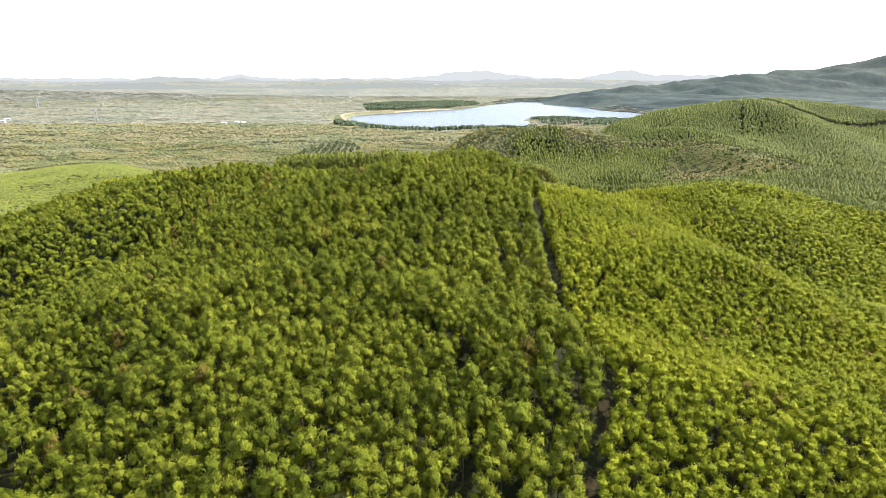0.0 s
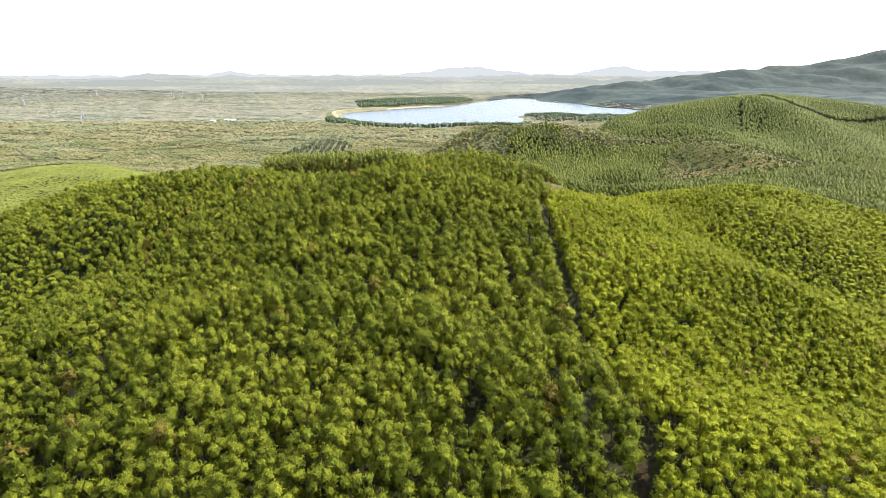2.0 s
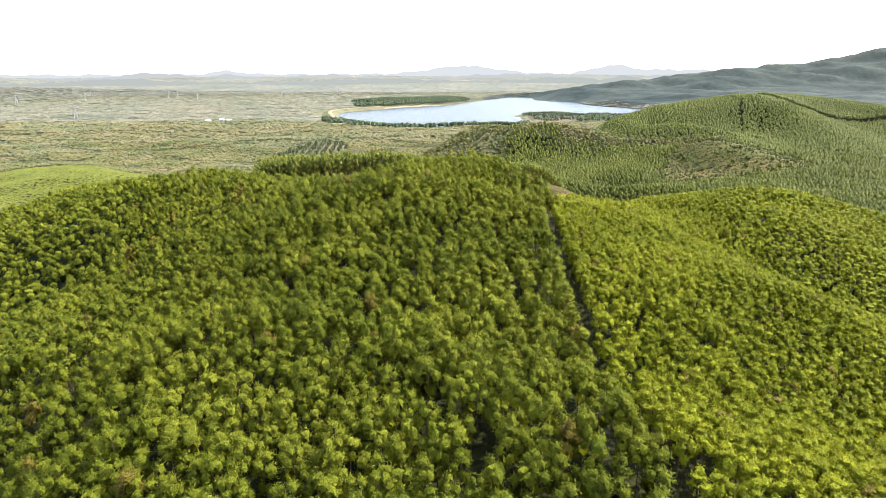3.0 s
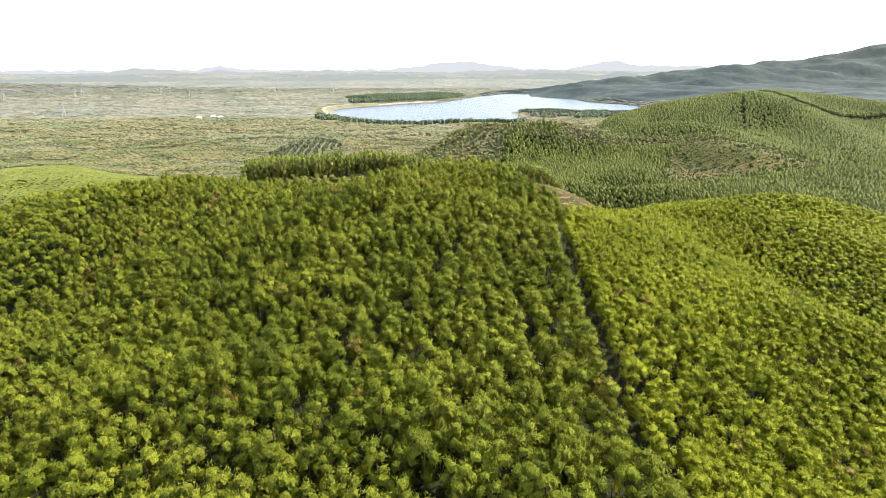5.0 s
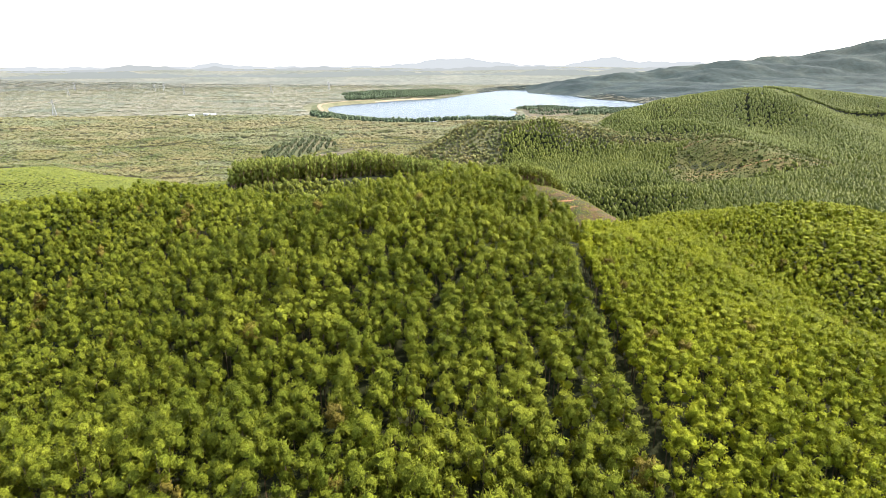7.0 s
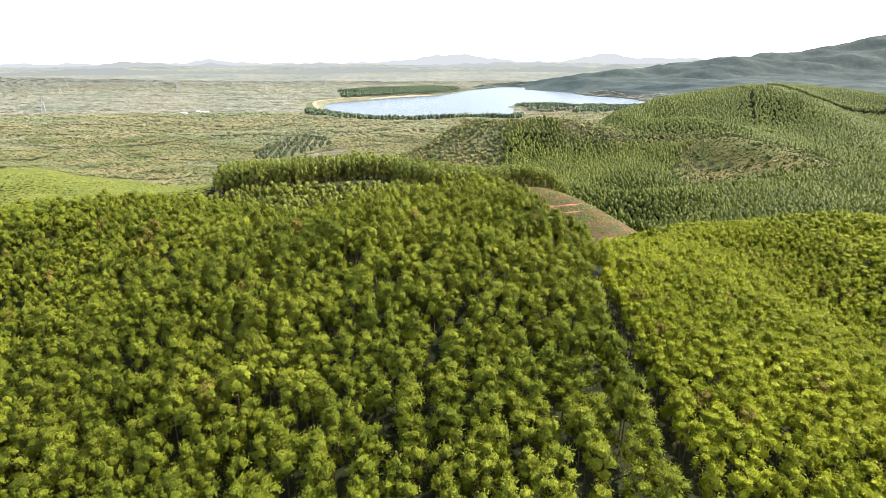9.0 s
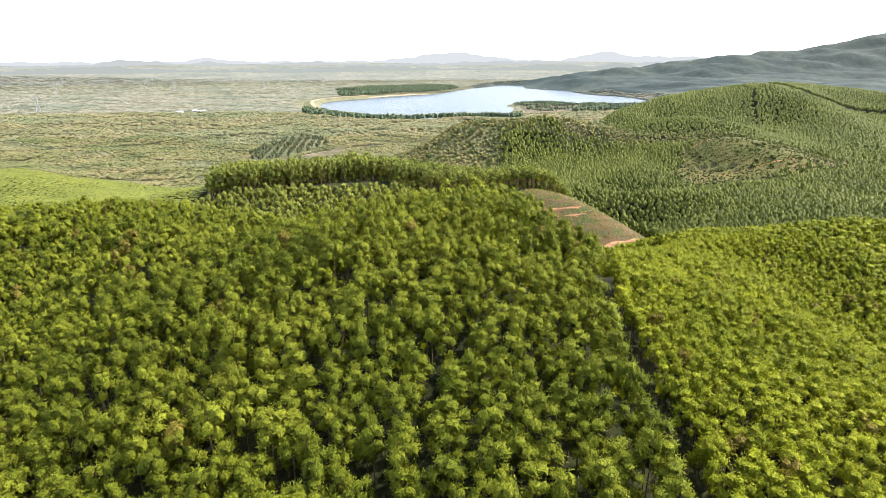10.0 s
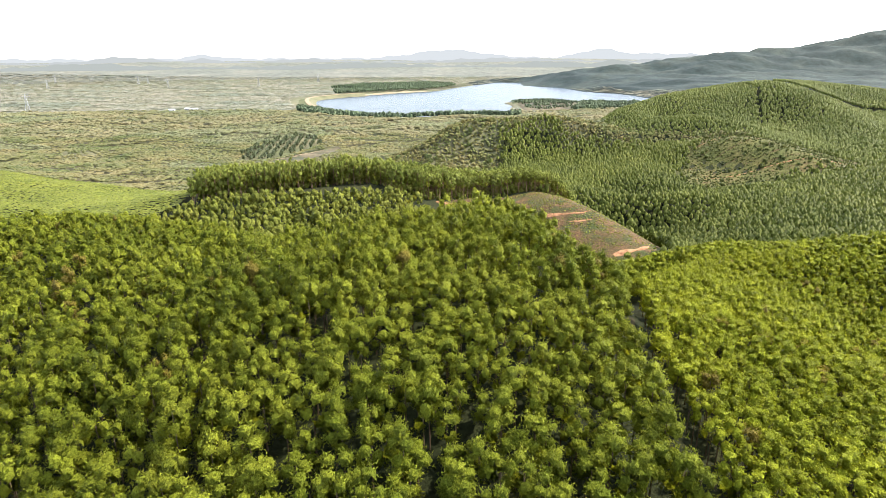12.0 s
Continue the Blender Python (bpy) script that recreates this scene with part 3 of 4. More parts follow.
# Trees of the brow that the flight passes nearest, one by one.
single_trees = []
for k, tris in enumerate(CROWNS):
    root = new("acacia_tree")
    crown = leafy("crown", (tris[0] * 1.6, tris[1], tris[2]), LEAF, root)
    crown.location = (0, 0, 5.8)
    t = trunk_tris(6.0, 0.11, 0.04, 5, 0.15)[0]
    mesh_object("trunk", t.reshape(-1, 3), np.arange(len(t) * 3).reshape(-1, 3), BARK, root)
    tagged(root, "young acacia tree with a bushy yellow-green crown in the plantation", "tree", "acacia trees on the brow")
    single_trees.append(root)
for n, (px, py, pz, w, top) in enumerate(brow):
    root = single_trees[n % len(single_trees)]
    m = pose(px, py, pz - 0.1, 0, 0, float(rng.uniform(0, 360)))
    if n >= len(single_trees):
        root = copy_thing(root, m)
    root.matrix_basis = m
    root.scale = (w / 1.6, w / 1.6, top / 8.4)

# Taller trees that stand out of the canopy on the far flank.
for px, py, k in ((76, 270, 1.3), (80, 273, 1.05), (103, 256, 1.25), (128, 262, 1.1)):
    ob = copy_thing(single_trees[int(px) % 5], pose(px, py, float(ground(px, py)) - 0.1, 0, 0, 40 * k))
    ob.scale = (1.0, 1.0, k)
    tagged(ob, "taller acacia tree standing out above the plantation canopy", "tree", "taller trees on the flank")

# ---- the tall stand on the ridge behind ----
CROWNS_TALL = [crown_tris(60 + s, 90, 9, 0.26, 0.12, squash=2.0, low=-0.9, lobe=0.44, droop=0.2, heart=0.85) for s in range(5)]
STAND = [(-120, 407), (-95, 409), (-72, 418), (-50, 432), (-24, 437), (-14, 425), (8, 424), (20, 434), (38, 450), (62, 458), (95, 465), (100, 480), (70, 492), (0, 485), (-60, 462), (-122, 440)]
x, y = planted(-135, 112, 398, 500, 3.2, 3.2, 0.2, 0.2, 7)
keep = inside(STAND, x, y) < 0
x, y = x[keep], y[keep]
z = ground(x, y)
rng = np.random.default_rng(12)
tall = 14.5 + 1.2 * ripple(x, y, 40, 0.3) + rng.normal(0, 1.1, len(x))
wide = rng.uniform(1.7, 2.9, len(x))
high = rng.uniform(2.5, 3.3, len(x))
high = high * np.where(x > 2, 0.68, 1.0)                # the crowns sit higher over the cleared slope
edge = inside(STAND, x, y) > -4.2
edge &= y < 478
inner = ~edge
stand("tall_acacia_stand", grown(CROWNS_TALL, x[inner], y[inner], (z + tall - high * 1.85)[inner], wide[inner], high[inner], 4), LEAF_TALL,
      "tall mature acacia stand with high green crowns on a ridge", "stand")
stand("stand_stems", grown([trunk_tris(1.0, 0.17, 0.09, 3)], x[inner], y[inner], z[inner] - 0.2, np.ones(inner.sum()), tall[inner] - 2, 5), BARK_PALE,
      "straight bare pale stems inside the tall stand", "stems")
tall_trees = []
for k, tris in enumerate(CROWNS_TALL + CROWNS_TALL):
    root = new("tall_acacia_tree")
    deep, at = ((2.2, 2.2, 2.8), 8.2) if k < 5 else ((2.2, 2.2, 1.9), 10.1)
    leafy("crown", (tris[0] * deep, tris[1], tris[2]), LEAF_TALL, root).location = (0, 0, at)
    t = trunk_tris(11.0, 0.18, 0.08, 5, 0.1)[0]
    mesh_object("trunk", t.reshape(-1, 3), np.arange(len(t) * 3).reshape(-1, 3), BARK_PALE, root)
    tagged(root, "tall acacia with deep green crown at the stand edge" if k < 5 else "tall acacia with bare brown trunk and high crown at stand edge", "tree", "edge trees of the tall stand")
    tall_trees.append(root)
used = set()
for n, i in enumerate(np.where(edge)[0]):
    k = n % 5 + (5 if x[i] > 2 else 0)
    root = tall_trees[k]
    m = pose(x[i], y[i], z[i] - 0.1, 0, 0, float(rng.uniform(0, 360)))
    if k in used:
        root = copy_thing(root, m)
    used.add(k)
    root.matrix_basis = m
    root.scale = (wide[i] / 2.2, wide[i] / 2.2, tall[i] / 13.6)

# ---- scrub in front of the stand, cleared slope, banks ----
BUSH = [crown_tris(80 + s, 6, 2, 0.4, 0.25, squash=1.0, lobe=0.68, soft=0.6) for s in range(4)]
SCRUB = [(-135, 302), (-40, 288), (20, 300), (10, 345), (-5, 410), (20, 442), (-28, 418), (-60, 410), (-120, 405), (-150, 380), (-160, 330)]
FOOT = [(20, 345), (55, 350), (88, 352), (112, 362), (124, 372), (134, 366), (95, 335), (30, 322)]
RIDGE_SCRUB = [(-30, 610), (50, 585), (70, 600), (85, 662), (100, 676), (133, 676), (145, 666), (174, 669), (227, 670), (258, 657), (316, 638), (294, 653),
               (260, 688), (213, 718), (205, 745), (150, 730), (60, 725), (-30, 705)]
x, y = planted(-35, 320, 580, 750, 2.6, 2.6, 0.3, 0.35, 29)
keep = inside(RIDGE_SCRUB, x, y) + 4 * ripple(x, y, 40, 2.2) < 0
x, y = x[keep], y[keep]
rng = np.random.default_rng(30)
wide = rng.uniform(0.8, 1.7, len(x)) * (1 + 0.3 * ripple(x, y, 35, 1.4)) * np.where(rng.uniform(0, 1, len(x)) < 0.06, 1.7, 1.0) + 0.3
stand("ridge_scrub", grown([crown_tris(90 + s, 3, 1, 0.5, 0.3, squash=1.0, low=0.1, lobe=0.95, soft=0.7) for s in range(4)], x, y, ground(x, y) + wide * 0.4, wide, wide * rng.uniform(0.6, 1.0, len(x)), 31, 0.12), LEAF_RIDGE,
      "low olive and brown scrub over a cleared ridge", "scrub")
x, y = planted(-165, 140, 280, 495, 2.7, 2.7, 0.3, 0.35, 9)
keep = (inside(SCRUB, x, y) < 0) | (inside(FOOT, x, y) < 0) | (inside(STAND, x, y) < -1.5)
x, y = x[keep], y[keep]
rng = np.random.default_rng(13)
wide = rng.uniform(0.7, 1.6, len(x)) * (1 + 0.35 * ripple(x, y, 22, 1.0)) * np.where(rng.uniform(0, 1, len(x)) < 0.12, 1.6, 1.0) + 0.3
stand("scrub", grown(BUSH, x, y, ground(x, y) + wide * 0.8, wide, wide * rng.uniform(0.9, 1.5, len(x)), 6), LEAF_SCRUB,
      "mixed olive scrub and young regrowth below the tall stand", "scrub")
CLEARED = [(14, 430), (36, 450), (70, 455), (96, 448), (108, 425), (116, 400), (120, 384), (113, 372), (96, 358), (70, 360), (40, 388), (10, 415)]
draped("cleared_slope", CLEARED, 2.0, 0.25, HEATH, "cleared brown and green hillside with low heath", "hillside", 1.5)
strip("earth_bank", [(66, 412), (72, 409), (77, 407), (86, 405), (91, 408)], 1.5, EARTH, "cut bank of bare orange earth along a track", "bank", 0.5, 1.0, 0.85)
strip("earth_bank", [(77, 399), (83, 397), (89, 397)], 0.9, EARTH, "eroded scar of orange earth on the cleared slope", "bank", 0.4, 1.0, 0.85)
strip("earth_bank", [(90, 364), (97, 366), (104, 368), (111, 374)], 1.7, EARTH, "tall cut bank of bare orange earth", "bank", 0.6, 1.0, 0.85)
strip("earth_bank", [(8, 423), (14, 425), (21, 427), (28, 429)], 1.2, EARTH, "scar of orange earth at the foot of the stand", "bank", 0.4, 1.0, 0.85)

x, y = planted(5, 130, 370, 465, 1.5, 1.5, 0.5, 0.5, 21)
keep = (inside(CLEARED, x, y) < 0) & (np.random.default_rng(22).uniform(0, 1, len(x)) < 0.65 + 0.9 * ripple(x, y, 40, 2.0))
x, y = x[keep], y[keep]
wide = np.random.default_rng(23).uniform(0.2, 0.6, len(x))
stand("heath_tufts", grown([blob_tris(210 + s, 8, 0.8) for s in range(3)], x, y, ground(x, y) + wide * 0.5, wide, wide, 24), LEAF_SCRUB,
      "low green and brown heath tufts on the cleared slope", "heath")

# ---- forest in the valley and on the hills beyond ----
SPIRES = [spire_tris(140 + s) for s in range(6)]
TERR = [(266, 664), (281, 655), (314, 636), (345, 628), (368, 615), (380, 594), (383, 578), (360, 562), (335, 546), (316, 548), (289, 541), (249, 527), (219, 519), (208, 541), (215, 585), (236, 613)]
VALLEY = [(100, 480), (108, 452), (117, 427), (122, 402), (124, 384), (118, 368), (100, 345), (130, 330), (330, 310), (560, 420), (600, 560), (420, 600), (386, 585), (366, 617), (316, 637),
          (258, 655), (227, 668), (174, 667), (145, 664), (133, 674), (100, 674), (85, 662), (70, 600), (40, 540), (20, 500)]
x, y = planted(0, 620, 300, 700, 2.9, 2.9, 0.3, 0.25, 15)
edge = 5 * ripple(x, y, 70, 1.9) + 3 * ripple(x, y, 27, 0.6) + np.random.default_rng(41).normal(0, 4.5, len(x)) * (1 + (y > 500)) / 2      # the wood's ragged margin
field = inside(TERR, x, y) + 6 * ripple(x, y, 45, 2.4) + np.random.default_rng(42).normal(0, 4, len(x))
keep = (inside(VALLEY, x, y) + edge < 0) & (field > 0)
x, y = x[keep], y[keep]
rng = np.random.default_rng(14)
wide = rng.uniform(1.45, 2.1, len(x)) * (1 + 0.15 * ripple(x, y, 90, 4.0))
high = wide * rng.uniform(1.0, 1.35, len(x))
stand("valley_forest", grown(SPIRES, x, y, ground(x, y) + 3.0 + 5.5 * smooth(0, 25, inside(TERR, x, y)) - high * 0.9 + rng.normal(0, 0.35, len(x)), wide, high, 7, 0.07), LEAF_DEEP,
      "dark green plantation forest filling the valley", "forest")
draped("terraced_field", TERR, 4.0, 0.3, TERRACE, "brown terraced clearing with rows of seedlings", "field", 4.0)
x, y = planted(200, 390, 510, 670, 1.3, 4.6, -0.25, 0.28, 16)
keep = (inside(TERR, x, y) < -1) & (np.random.default_rng(3).uniform(0, 1, len(x)) < 0.75)
x, y = x[keep], y[keep]
wide = np.random.default_rng(15).uniform(0.5, 1.25, len(x)) * np.where(np.random.default_rng(17).uniform(0, 1, len(x)) < 0.06, 2.2, 1.0)
stand("seedling_rows", grown([blob_tris(200 + s, 3) for s in range(3)], x, y, ground(x, y) + wide * 0.5, wide, wide, 8), LEAF_SEED,
      "rows of low olive seedlings along the terraces", "seedlings")

BIG = [(200, 800), (205, 745), (213, 716), (260, 686), (294, 651), (316, 638), (345, 629), (366, 617), (380, 604), (386, 585), (420, 600), (600, 560), (760, 640),
       (880, 900), (800, 1040), (560, 1000), (380, 980), (260, 960), (215, 880)]
SADDLE = [(374, 733), (388, 765), (397, 791), (409, 815)]                  # a dark gully down the hill's face
FOOT_TALL = [(505, 860), (478, 812), (472, 792), (490, 795), (515, 797), (550, 800), (590, 804), (680, 812)]     # foot of an older, taller stand
x, y = planted(190, 900, 560, 1000, 3.0, 3.0, 0.1, 0.25, 17)
keep = (inside(BIG, x, y) < 7) & (inside(TERR, x, y) > -2) & (off_line(SADDLE, x - 2, y) > 1.2) & (off_line(FOOT_TALL, x, y + 2) > 1.2)
keep &= (y < 900) | (x > 560)                                            # the far side of the crest is out of sight
x, y = x[keep], y[keep]
rng = np.random.default_rng(18)
wide = rng.uniform(1.5, 2.1, len(x))
high = wide * rng.uniform(0.9, 1.2, len(x))
taller = ((x > 478) & (y > np.interp(x, [472, 490, 550, 680], [792, 795, 800, 812]))).astype(float)
taller += 0.5 * ((off_line(SADDLE, x, y) < 30) & (x > np.interp(y, [733, 765, 791, 815], [374, 388, 397, 409])))
stand("hill_forest", grown(SPIRES, x, y, ground(x, y) + 1.5 + 4.0 * smooth(-7, 45, -inside(BIG, x, y)) - high * 0.9 + rng.normal(0, 0.3, len(x)) + 4.0 * taller, wide, high, 9, 0.06), LEAF_HILL,
      "grey-green plantation forest covering a broad hill", "forest")

LEFT = [(-620, 520), (-560, 420), (-420, 360), (-300, 345), (-165, 350), (-150, 385), (-125, 410), (-125, 445), (-110, 480), (-160, 520), (-260, 565), (-450, 580)]
x, y = planted(-560, -100, 340, 585, 2.0, 2.0, 0.2, 0.25, 19)
keep = (inside(LEFT, x, y) < 0) & (np.abs(x) < 0.85 * y + 60)
x, y = x[keep], y[keep]
rng = np.random.default_rng(20)
wide = rng.uniform(1.8, 2.3, len(x))
stand("young_plantation", grown([blob_tris(120 + s, 1, 0.9, 3.5, True) for s in range(5)], x, y, ground(x, y) + 1.7, wide, wide * rng.uniform(0.36, 0.52, len(x)), 10, 0.1), LEAF_FIELD,
      "young pale green acacia plantation on a low rounded hill", "plantation")

# ---- the plain with its woods ----
DRY = [blob_tris(300 + s, 3, 0.9, 3.0) for s in range(5)]
BARE = [(-150, 690), (-140, 675), (-128, 668), (-104, 712), (-88, 770), (-92, 802), (-114, 765)]
ORCHARD = [(-186, 700), (-196, 770), (-180, 835), (-157, 880), (-125, 850), (-112, 800), (-135, 740), (-155, 700)]


BEACH = [(-190, 1800), (-130, 1885), (-60, 1965), (40, 2045), (30, 2055), (-70, 1982), (-143, 1900), (-205, 1818)]
LAKEWOOD = [(-250, 1345), (-205, 1352), (-190, 1340), (-128, 1240), (-50, 1190), (60, 1196), (150, 1194), (190, 1190), (180, 1150), (60, 1150), (-60, 1140), (-150, 1180), (-230, 1270)]


SPIT = [(205, 1235), (300, 1255), (600, 1290), (640, 1440), (492, 1425), (415, 1435), (367, 1535), (320, 1595), (215, 1550), (222, 1450)]


def wood(x0, x1, y0, y1, gap, size, mat, other, seed, label, protos, thin=0.1, low=1.0):
    x, y = planted(x0, x1, y0, y1, gap, gap, 0.4, 0.35, seed)
    rng = np.random.default_rng(seed)
    dry = (shore(x, y) > 6) & (inside(BIG, x, y) > 0) & (inside(VALLEY, x, y) + 5 * ripple(x, y, 70, 1.9) + 3 * ripple(x, y, 27, 0.6) > 0) & (inside(LEFT, x, y) > 0) & (inside(STAND, x, y) > 3)
    dry &= (inside(RIDGE_SCRUB, x, y) > 0) & (inside(BARE, x, y) > 0) & (inside(ORCHARD, x, y) > 0) & (inside(TERR, x, y) > 0)
    dry &= (inside(SPIT, x, y) > 0) & (inside(LAKEWOOD, x, y) > 0) & (inside(BEACH, x, y) > 0)
    dry &= (inside(DAM_FOOT, x, y) > 0) & (hills(MOUNTAINS, x, y) < 10) & (np.abs(x) < 0.85 * y + 60)
    dry &= rng.uniform(0, 1, len(x)) > thin + 0.35 * (ripple(x, y, 150, 5.0) > 0.45)
    x, y = x[dry], y[dry]
    wide = size * rng.uniform(0.7, 1.3, len(x)) * (1 + 0.2 * ripple(x, y, 130, 3.0))
    block = min(low * 1.6, 1.0) * (2.4 * (ripple(x, y, 330, 4.0) > 0.1) + 1.8 * (ripple(x, y, 170, 8.0) > 0.15))       # older blocks stand higher
    grey = ripple(x, y, 420, 6.0) + 0.4 * ripple(x, y, 120, 1.0) > 0.3
    for some, leaf in ((~grey, mat), (grey, other)):
        stand("woodland", grown(protos, x[some], y[some], (ground(x, y) + wide * 0.5 * low + block)[some], wide[some],
                                (wide * rng.uniform(0.6, 1.1, len(x)) * low)[some], seed, 0.06), leaf, label, "woodland")


DAM_FOOT = [(-200, 1345), (-250, 1345), (-320, 1600), (-315, 1720), (-230, 1840), (-60, 1990), (-40, 1970), (-180, 1790), (-250, 1700), (-255, 1600)]
wood(-800, 300, 500, 900, 4.3, 3.1, LEAF_OLIVE, LEAF_DUSK, 31, "dry grey-green and brown mixed woodland on the plain", DRY, low=0.42)
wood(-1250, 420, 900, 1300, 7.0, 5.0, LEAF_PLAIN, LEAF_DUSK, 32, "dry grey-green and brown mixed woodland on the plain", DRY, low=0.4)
wood(-1900, 1500, 1300, 2000, 8.5, 8.5, LEAF_FAR, LEAF_HAZED, 33, "pale hazy olive woodland beyond the plain", [blob_tris(330 + s, 0, 0.8, 4.0, True) for s in range(4)], low=0.13)
wood(-2600, 1500, 2000, 3000, 18.0, 15.0, LEAF_FAR, LEAF_HAZED, 34, "pale hazy olive woodland beyond the plain", [blob_tris(340 + s, 0, 0.7, 4.0, True) for s in range(4)], low=0.1)

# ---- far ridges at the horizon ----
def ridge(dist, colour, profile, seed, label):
    m, nt, p = material("far_ridge_haze_glow")
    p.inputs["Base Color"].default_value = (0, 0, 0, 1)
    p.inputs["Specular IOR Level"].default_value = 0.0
    # The haze is painted as an even glow; the ridge itself takes no light.
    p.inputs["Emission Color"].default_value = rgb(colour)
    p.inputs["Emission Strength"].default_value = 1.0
    a = np.radians(np.linspace(-60, 60, 400))
    top = 105 + profile(np.degrees(a)) * dist * math.tan(radians(1))
    x, y = dist * np.sin(a), dist * np.cos(a)
    v = np.concatenate([np.stack([x * 0.96, y * 0.96, 0 * a], 1), np.stack([x, y, top], 1), np.stack([x * 1.02, y * 1.02, 0 * a], 1)])
    i = np.arange(399)
    f = np.concatenate([np.stack([i, i + 1, i + 401, i + 400], 1), np.stack([i + 400, i + 401, i + 801, i + 800], 1)])
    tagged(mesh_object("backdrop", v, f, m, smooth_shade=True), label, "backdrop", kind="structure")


def bumps(rows, a, base):
    z = base + 0.05 * np.sin(a * 1.9) + 0.04 * np.sin(a * 4.7 + 1)
    for at, h, w in rows:
        z = z + h * np.exp(-0.5 * ((a - at) / w) ** 2)
    return z


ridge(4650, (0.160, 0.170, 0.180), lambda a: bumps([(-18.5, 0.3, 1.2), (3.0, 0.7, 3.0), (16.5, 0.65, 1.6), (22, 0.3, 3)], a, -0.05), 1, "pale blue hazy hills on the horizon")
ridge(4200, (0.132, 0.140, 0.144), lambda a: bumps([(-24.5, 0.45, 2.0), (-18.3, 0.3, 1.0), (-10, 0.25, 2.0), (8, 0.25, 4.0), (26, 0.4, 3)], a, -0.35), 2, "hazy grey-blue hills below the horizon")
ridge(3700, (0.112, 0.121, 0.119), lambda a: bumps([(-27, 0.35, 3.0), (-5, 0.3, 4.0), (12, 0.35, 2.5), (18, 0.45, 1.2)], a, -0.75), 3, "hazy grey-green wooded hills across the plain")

# ---- dam, shore and lakeside ----
DAM = [(-212, 1350), (-240, 1440), (-268, 1560), (-278, 1640), (-268, 1710), (-222, 1790), (-160, 1850)]


def dam():
    line = np.array(DAM, float)
    at = np.r_[0, np.cumsum(np.hypot(*np.diff(line, axis=0).T))]
    s = np.linspace(0, at[-1], 60)
    x, y = np.interp(s, at, line[:, 0]), np.interp(s, at, line[:, 1])
    tx, ty = np.gradient(x), np.gradient(y)
    n = np.hypot(tx, ty)
    root = tagged(new("dam"), "earth dam with sandy crest road and grassed outer slope", "dam")

    def band(name, across, mat):
        rows = [np.stack([x + k * ty / n, y - k * tx / n, np.full(len(s), h)], 1) for k, h in across]
        v = np.stack(rows, 1).reshape(-1, 3)
        w = len(across)
        i = (np.arange(len(s) - 1)[:, None] * w + np.arange(w - 1)[None]).ravel()
        return mesh_object(name, v, np.stack([i, i + 1, i + w + 1, i + w], 1), mat, root)

    band("grass_slope", [(-42, 0.5), (-5, 8.0), (-4.5, 8.3)], GRASS)
    band("crest_road", [(-4.5, 8.3), (-4, 8.4), (0, 8.5), (4, 8.4), (5.5, 8.2)], SAND)
    band("stone_face", [(5.5, 8.2), (12, 5.0), (32, -5.0)], MID_LAND)


dam()
draped("sandy_shore", BEACH, 8.0, 0.6, SAND, "pale sandy shore along the reservoir", "shore", 4.0)
draped("sandy_shore", [(212, 1250), (300, 1262), (370, 1480), (235, 1490), (222, 1400)], 6.0, 0.6, SPITSOIL, "bare sandy brown spit beside the water", "shore", 4.0)
WOODS = (LAKEWOOD, [(-235, 1850), (-150, 1915), (-75, 2000), (30, 2075), (10, 2150), (-150, 2100), (-260, 1980)],
         [(40, 2090), (150, 2350), (60, 2520), (-200, 2420), (-300, 2170), (-100, 2140)], [(300, 1262), (420, 1255), (560, 1290), (560, 1400), (440, 1410), (370, 1430)],
         [(222, 1480), (225, 1540), (320, 1590), (365, 1530), (410, 1440), (330, 1440), (250, 1470)], [(222, 1280), (300, 1275), (365, 1470), (240, 1480)])
for n, outline in enumerate(WOODS):
    ox, oy = [q[0] for q in outline], [q[1] for q in outline]
    x, y = planted(min(ox), max(ox), min(oy), max(oy), 7.5, 7.5, 0.3, 0.3, 50 + n)
    keep = (inside(outline, x, y) < 0) & (shore(x, y) > 3) & ((n < 5) | (ripple(x, y, 60, 1.0) > 0.1))
    x, y = x[keep], y[keep]
    rng = np.random.default_rng(51 + n)
    wide = rng.uniform(3.2, 5.0, len(x)) * (1.0, 1.0, 1.0, 1.0, 0.55, 0.6)[n]
    stand("lakeside_forest", grown(SPIRES, x, y, ground(x, y) + wide, wide, wide * rng.uniform(0.8, 1.2, len(x)), 52), LEAF_LAKE,
          ("dark green forest strip along the reservoir", "light green plantation behind the sandy shore",
           "blue-green far forest above the reservoir", "dark green forest on the spit in the reservoir", "low dark scrub along the far side of the spit", "scattered dark bushes on the bare spit")[n], "forest")

# ---- orchard rows and bare field on the plain ----
draped("bare_field", BARE, 4.0, 0.3, SPITSOIL, "pale bare field with cut rows", "field", 3.0)
for n in range(6):
    strip("field_row", [(-154 + 7 * n + 0.45 * k, 698 + 11 * n + 0.9 * k) for k in range(0, 30, 6)], 0.9, SAND, "pale bare earth row across the field", "row", 0.35, 3.0, 0.6)
x, y = planted(-205, -100, 690, 890, 8.5, 10.5, 1.1, 0.08, 61)
keep = inside(ORCHARD, x, y) < 0
proto = new("orchard_tree")
leafy("crown", tuple(a * k for a, k in zip(crown_tris(400, 30, 6, 0.4, 0.25, squash=1.2), (2.7, 1, 1))), LEAF_ORCHARD, proto).location = (0, 0, 4.4)
t = trunk_tris(3.5, 0.16, 0.1, 5)[0]
mesh_object("trunk", t.reshape(-1, 3), np.arange(len(t) * 3).reshape(-1, 3), BARK, proto)
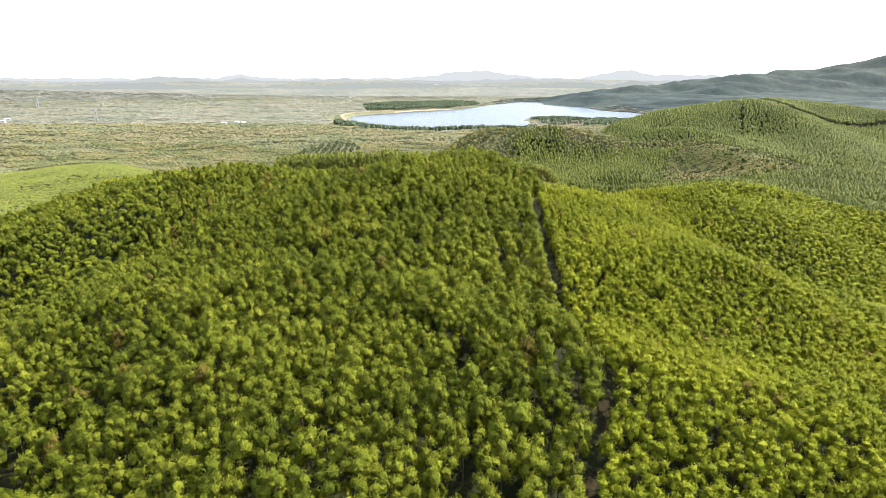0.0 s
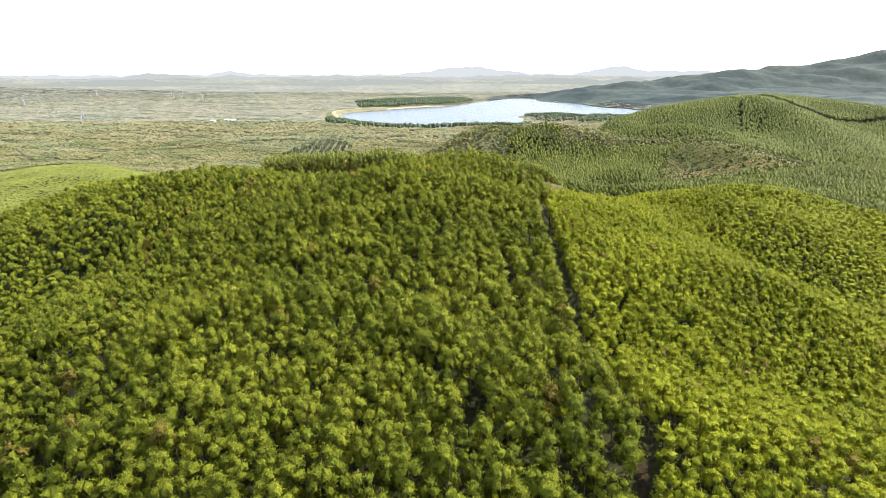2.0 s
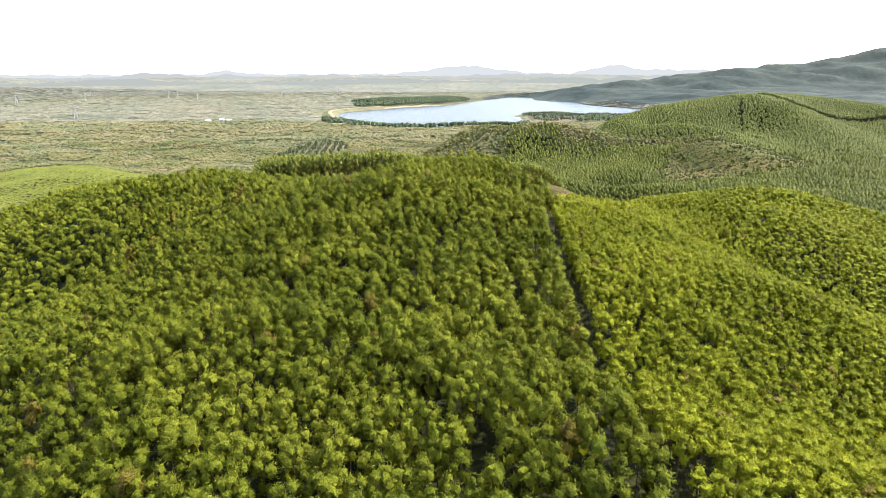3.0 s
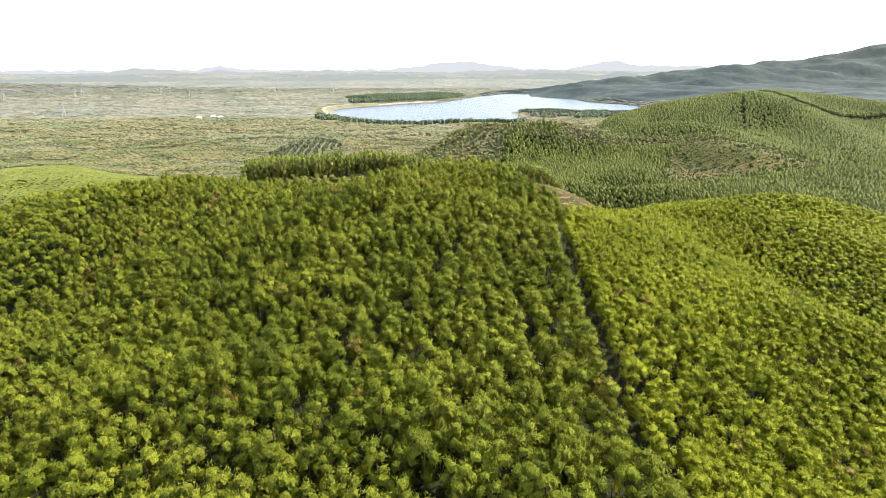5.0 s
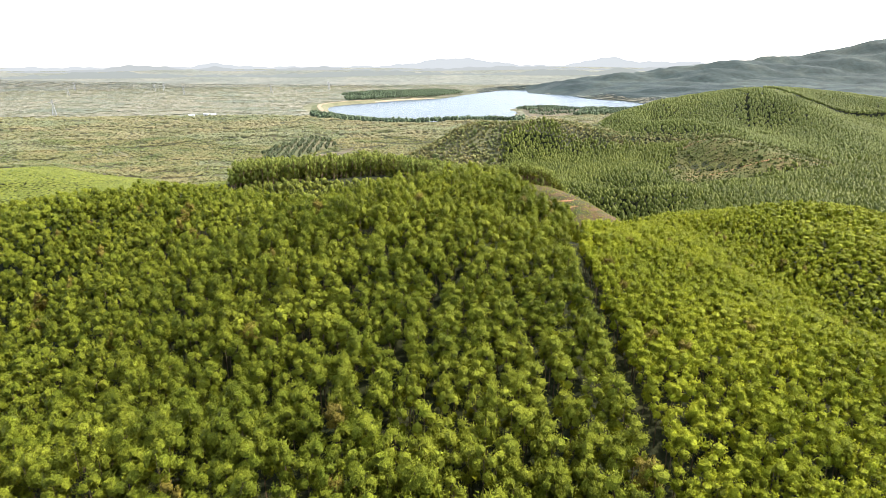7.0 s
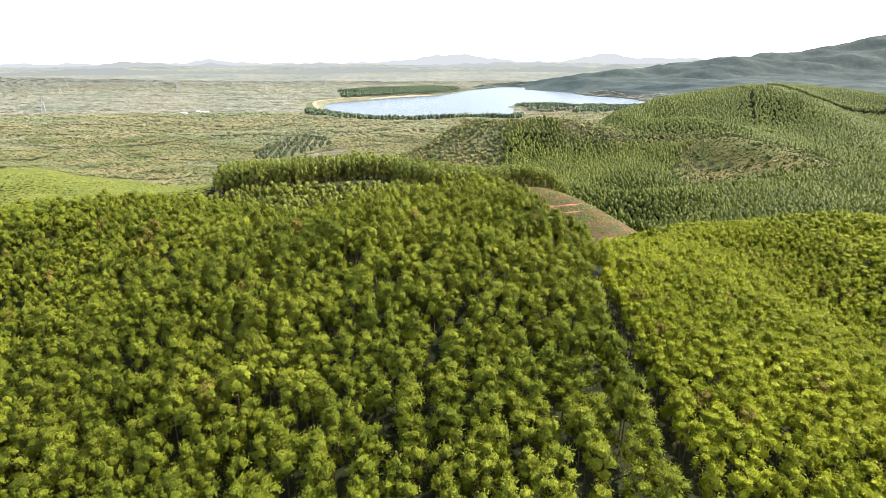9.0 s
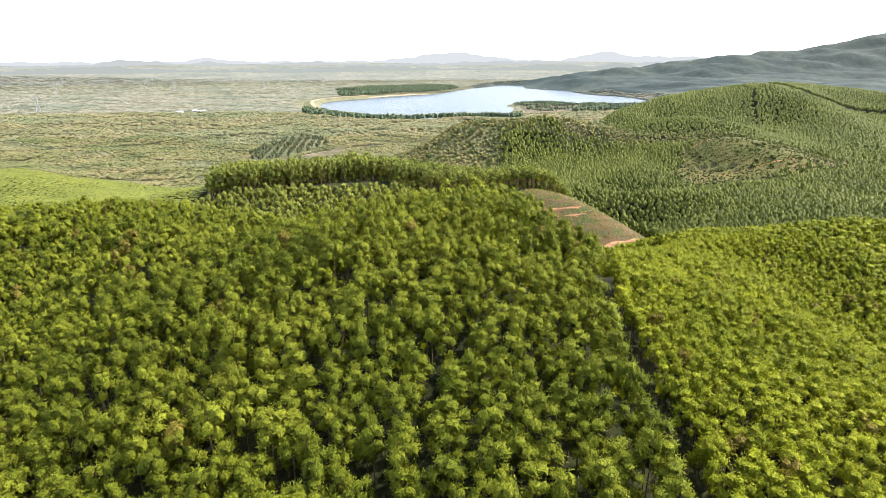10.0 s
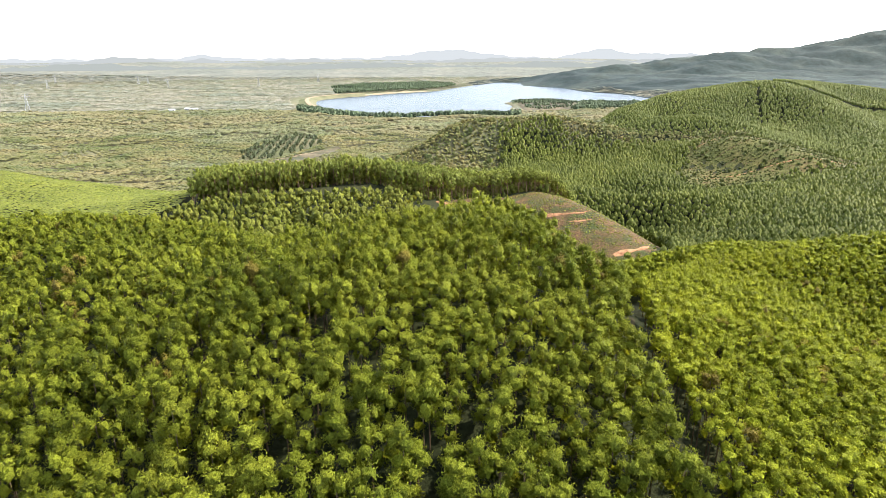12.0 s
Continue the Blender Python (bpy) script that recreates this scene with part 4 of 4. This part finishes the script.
tagged(proto, "dark blue-green rounded orchard tree planted in a row", "tree", "orchard trees in rows")
rng = np.random.default_rng(62)
for n, (px, py) in enumerate(zip(x[keep], y[keep])):
    m = pose(px, py, float(ground(px, py)) - 0.1, 0, 0, float(rng.uniform(0, 360)))
    if n:
        ob = copy_thing(proto, m)
    else:
        ob = proto
    ob.matrix_basis = m
    k = float(rng.uniform(0.75, 1.15))
    ob.scale = (k, k, k)

# contour banks across the terraces
for n in range(26):
    y0 = 500 + 9 * n
    tx = np.arange(190, 385, 6.0)
    ty = y0 + 4 * np.sin(tx * 0.03 + n) + 0.12 * (tx - 285)
    ok = inside(TERR, tx, ty) < -6
    if ok.sum() > 6:
        strip("terrace_bank", list(zip(tx[ok], ty[ok])), 0.9, EARTH if n % 7 == 0 else HEATH, "low bare earth bank along a planting terrace", "bank", 0.5, 3.0, 0.9)


# ---- pylons and houses on the plain ----
def beam(bm, a, b, w):
    a, b = Vector(a), Vector(b)
    d = b - a
    r = bmesh.ops.create_cube(bm, size=1.0)
    m = Matrix.Translation((a + b) / 2) @ d.to_track_quat("Z", "Y").to_matrix().to_4x4() @ Matrix.Diagonal((w, w, d.length, 1))
    bmesh.ops.transform(bm, matrix=m, verts=r["verts"])


def part(name, bm, mat, parent, label=""):
    me = bpy.data.meshes.new(name)
    bm.to_mesh(me)
    bm.free()
    me.materials.append(mat)
    ob = new(name, me)
    ob.parent = parent
    return tagged(ob, label)


def pylon(height):
    root = tagged(new("pylon"), "pale grey steel lattice power pylon on the plain", "pylon", "power pylons")
    half, waist = height * 0.11, height * 0.03
    corners = [(1, 1), (-1, 1), (-1, -1), (1, -1)]
    for cx, cy in corners:
        bm = bmesh.new()
        beam(bm, (cx * half, cy * half, -0.5), (cx * waist, cy * waist, height * 0.72), 0.4)
        beam(bm, (cx * waist, cy * waist, height * 0.72), (0, 0, height), 0.3)
        part("leg", bm, STEEL, root)
    for k in range(6):
        z0, z1 = height * 0.12 * k, height * 0.12 * (k + 1)
        w0, w1 = half + (waist - half) * k / 6, half + (waist - half) * (k + 1) / 6
        bm = bmesh.new()
        for (ax, ay), (bx, by) in zip(corners, corners[1:] + corners[:1]):
            beam(bm, (ax * w0, ay * w0, z0), (bx * w1, by * w1, z1), 0.16)
            beam(bm, (bx * w0, by * w0, z0), (ax * w1, ay * w1, z1), 0.16)
        part("brace", bm, STEEL, root)
    for k, reach in ((0.70, 0.20), (0.80, 0.24), (0.90, 0.18)):
        bm = bmesh.new()
        beam(bm, (-height * reach, 0, height * k), (height * reach, 0, height * k), 0.3)
        beam(bm, (-height * reach, 0, height * k), (0, 0, height * (k + 0.05)), 0.2)
        beam(bm, (height * reach, 0, height * k), (0, 0, height * (k + 0.05)), 0.2)
        part("crossarm", bm, STEEL, root)
    return root


PYLONS = [(-792, 1350), (-849, 2194), (-1086, 2504), (-1055, 2520), (-1400, 2504), (-1276, 2240), (-1409, 2066), (-580, 2339), (-419, 2694)]
first = pylon(34.0)
for n, (px, py) in enumerate(PYLONS):
    m = pose(px, py, float(ground(px, py)), 0, 0, 25 + 7 * (n % 3))
    if n:
        copy_thing(first, m)
    else:
        first.matrix_basis = m


def house(long, deep, tall):
    root = tagged(new("house"), "small white house with a light sheet roof among trees", "house", "houses on the plain")
    bm = bmesh.new()
    beam(bm, (0, 0, -1), (0, 0, tall), 1)
    bmesh.ops.scale(bm, vec=(long, deep, 1), verts=bm.verts)
    part("wall", bm, PLASTER, root)
    bm = bmesh.new()
    l, d = long / 2 + 0.6, deep / 2 + 0.6
    vs = [bm.verts.new(c) for c in ((-l, -d, tall), (l, -d, tall), (l, d, tall), (-l, d, tall), (-l, 0, tall + deep * 0.28), (l, 0, tall + deep * 0.28))]
    for ids in ((0, 1, 5, 4), (2, 3, 4, 5), (0, 4, 3), (1, 2, 5), (3, 2, 1, 0)):
        bm.faces.new([vs[i] for i in ids])
    part("roof", bm, ROOF, root)
    for k in (-0.3, 0.3):
        bm = bmesh.new()
        beam(bm, (k * long, -deep / 2 - 0.03, 1.0), (k * long, -deep / 2 - 0.03, 2.4), 0.9)
        part("window", bm, DARK, root)
    bm = bmesh.new()
    beam(bm, (0, -deep / 2 - 0.03, 0), (0, -deep / 2 - 0.03, 2.2), 0.9)
    part("door", bm, DARK, root)
    return root


HOUSES = [(-472, 1270, 10), (-458, 1312, -15), (-440, 1300, 40), (-1002, 1343, 5), (-1040, 1410, 30)]
built = house(10.0, 6.0, 3.2)
for n, (px, py, turn) in enumerate(HOUSES):
    m = pose(px, py, float(ground(px, py)) + 1.2, 0, 0, turn)
    if n:
        copy_thing(built, m)
    else:
        built.matrix_basis = m
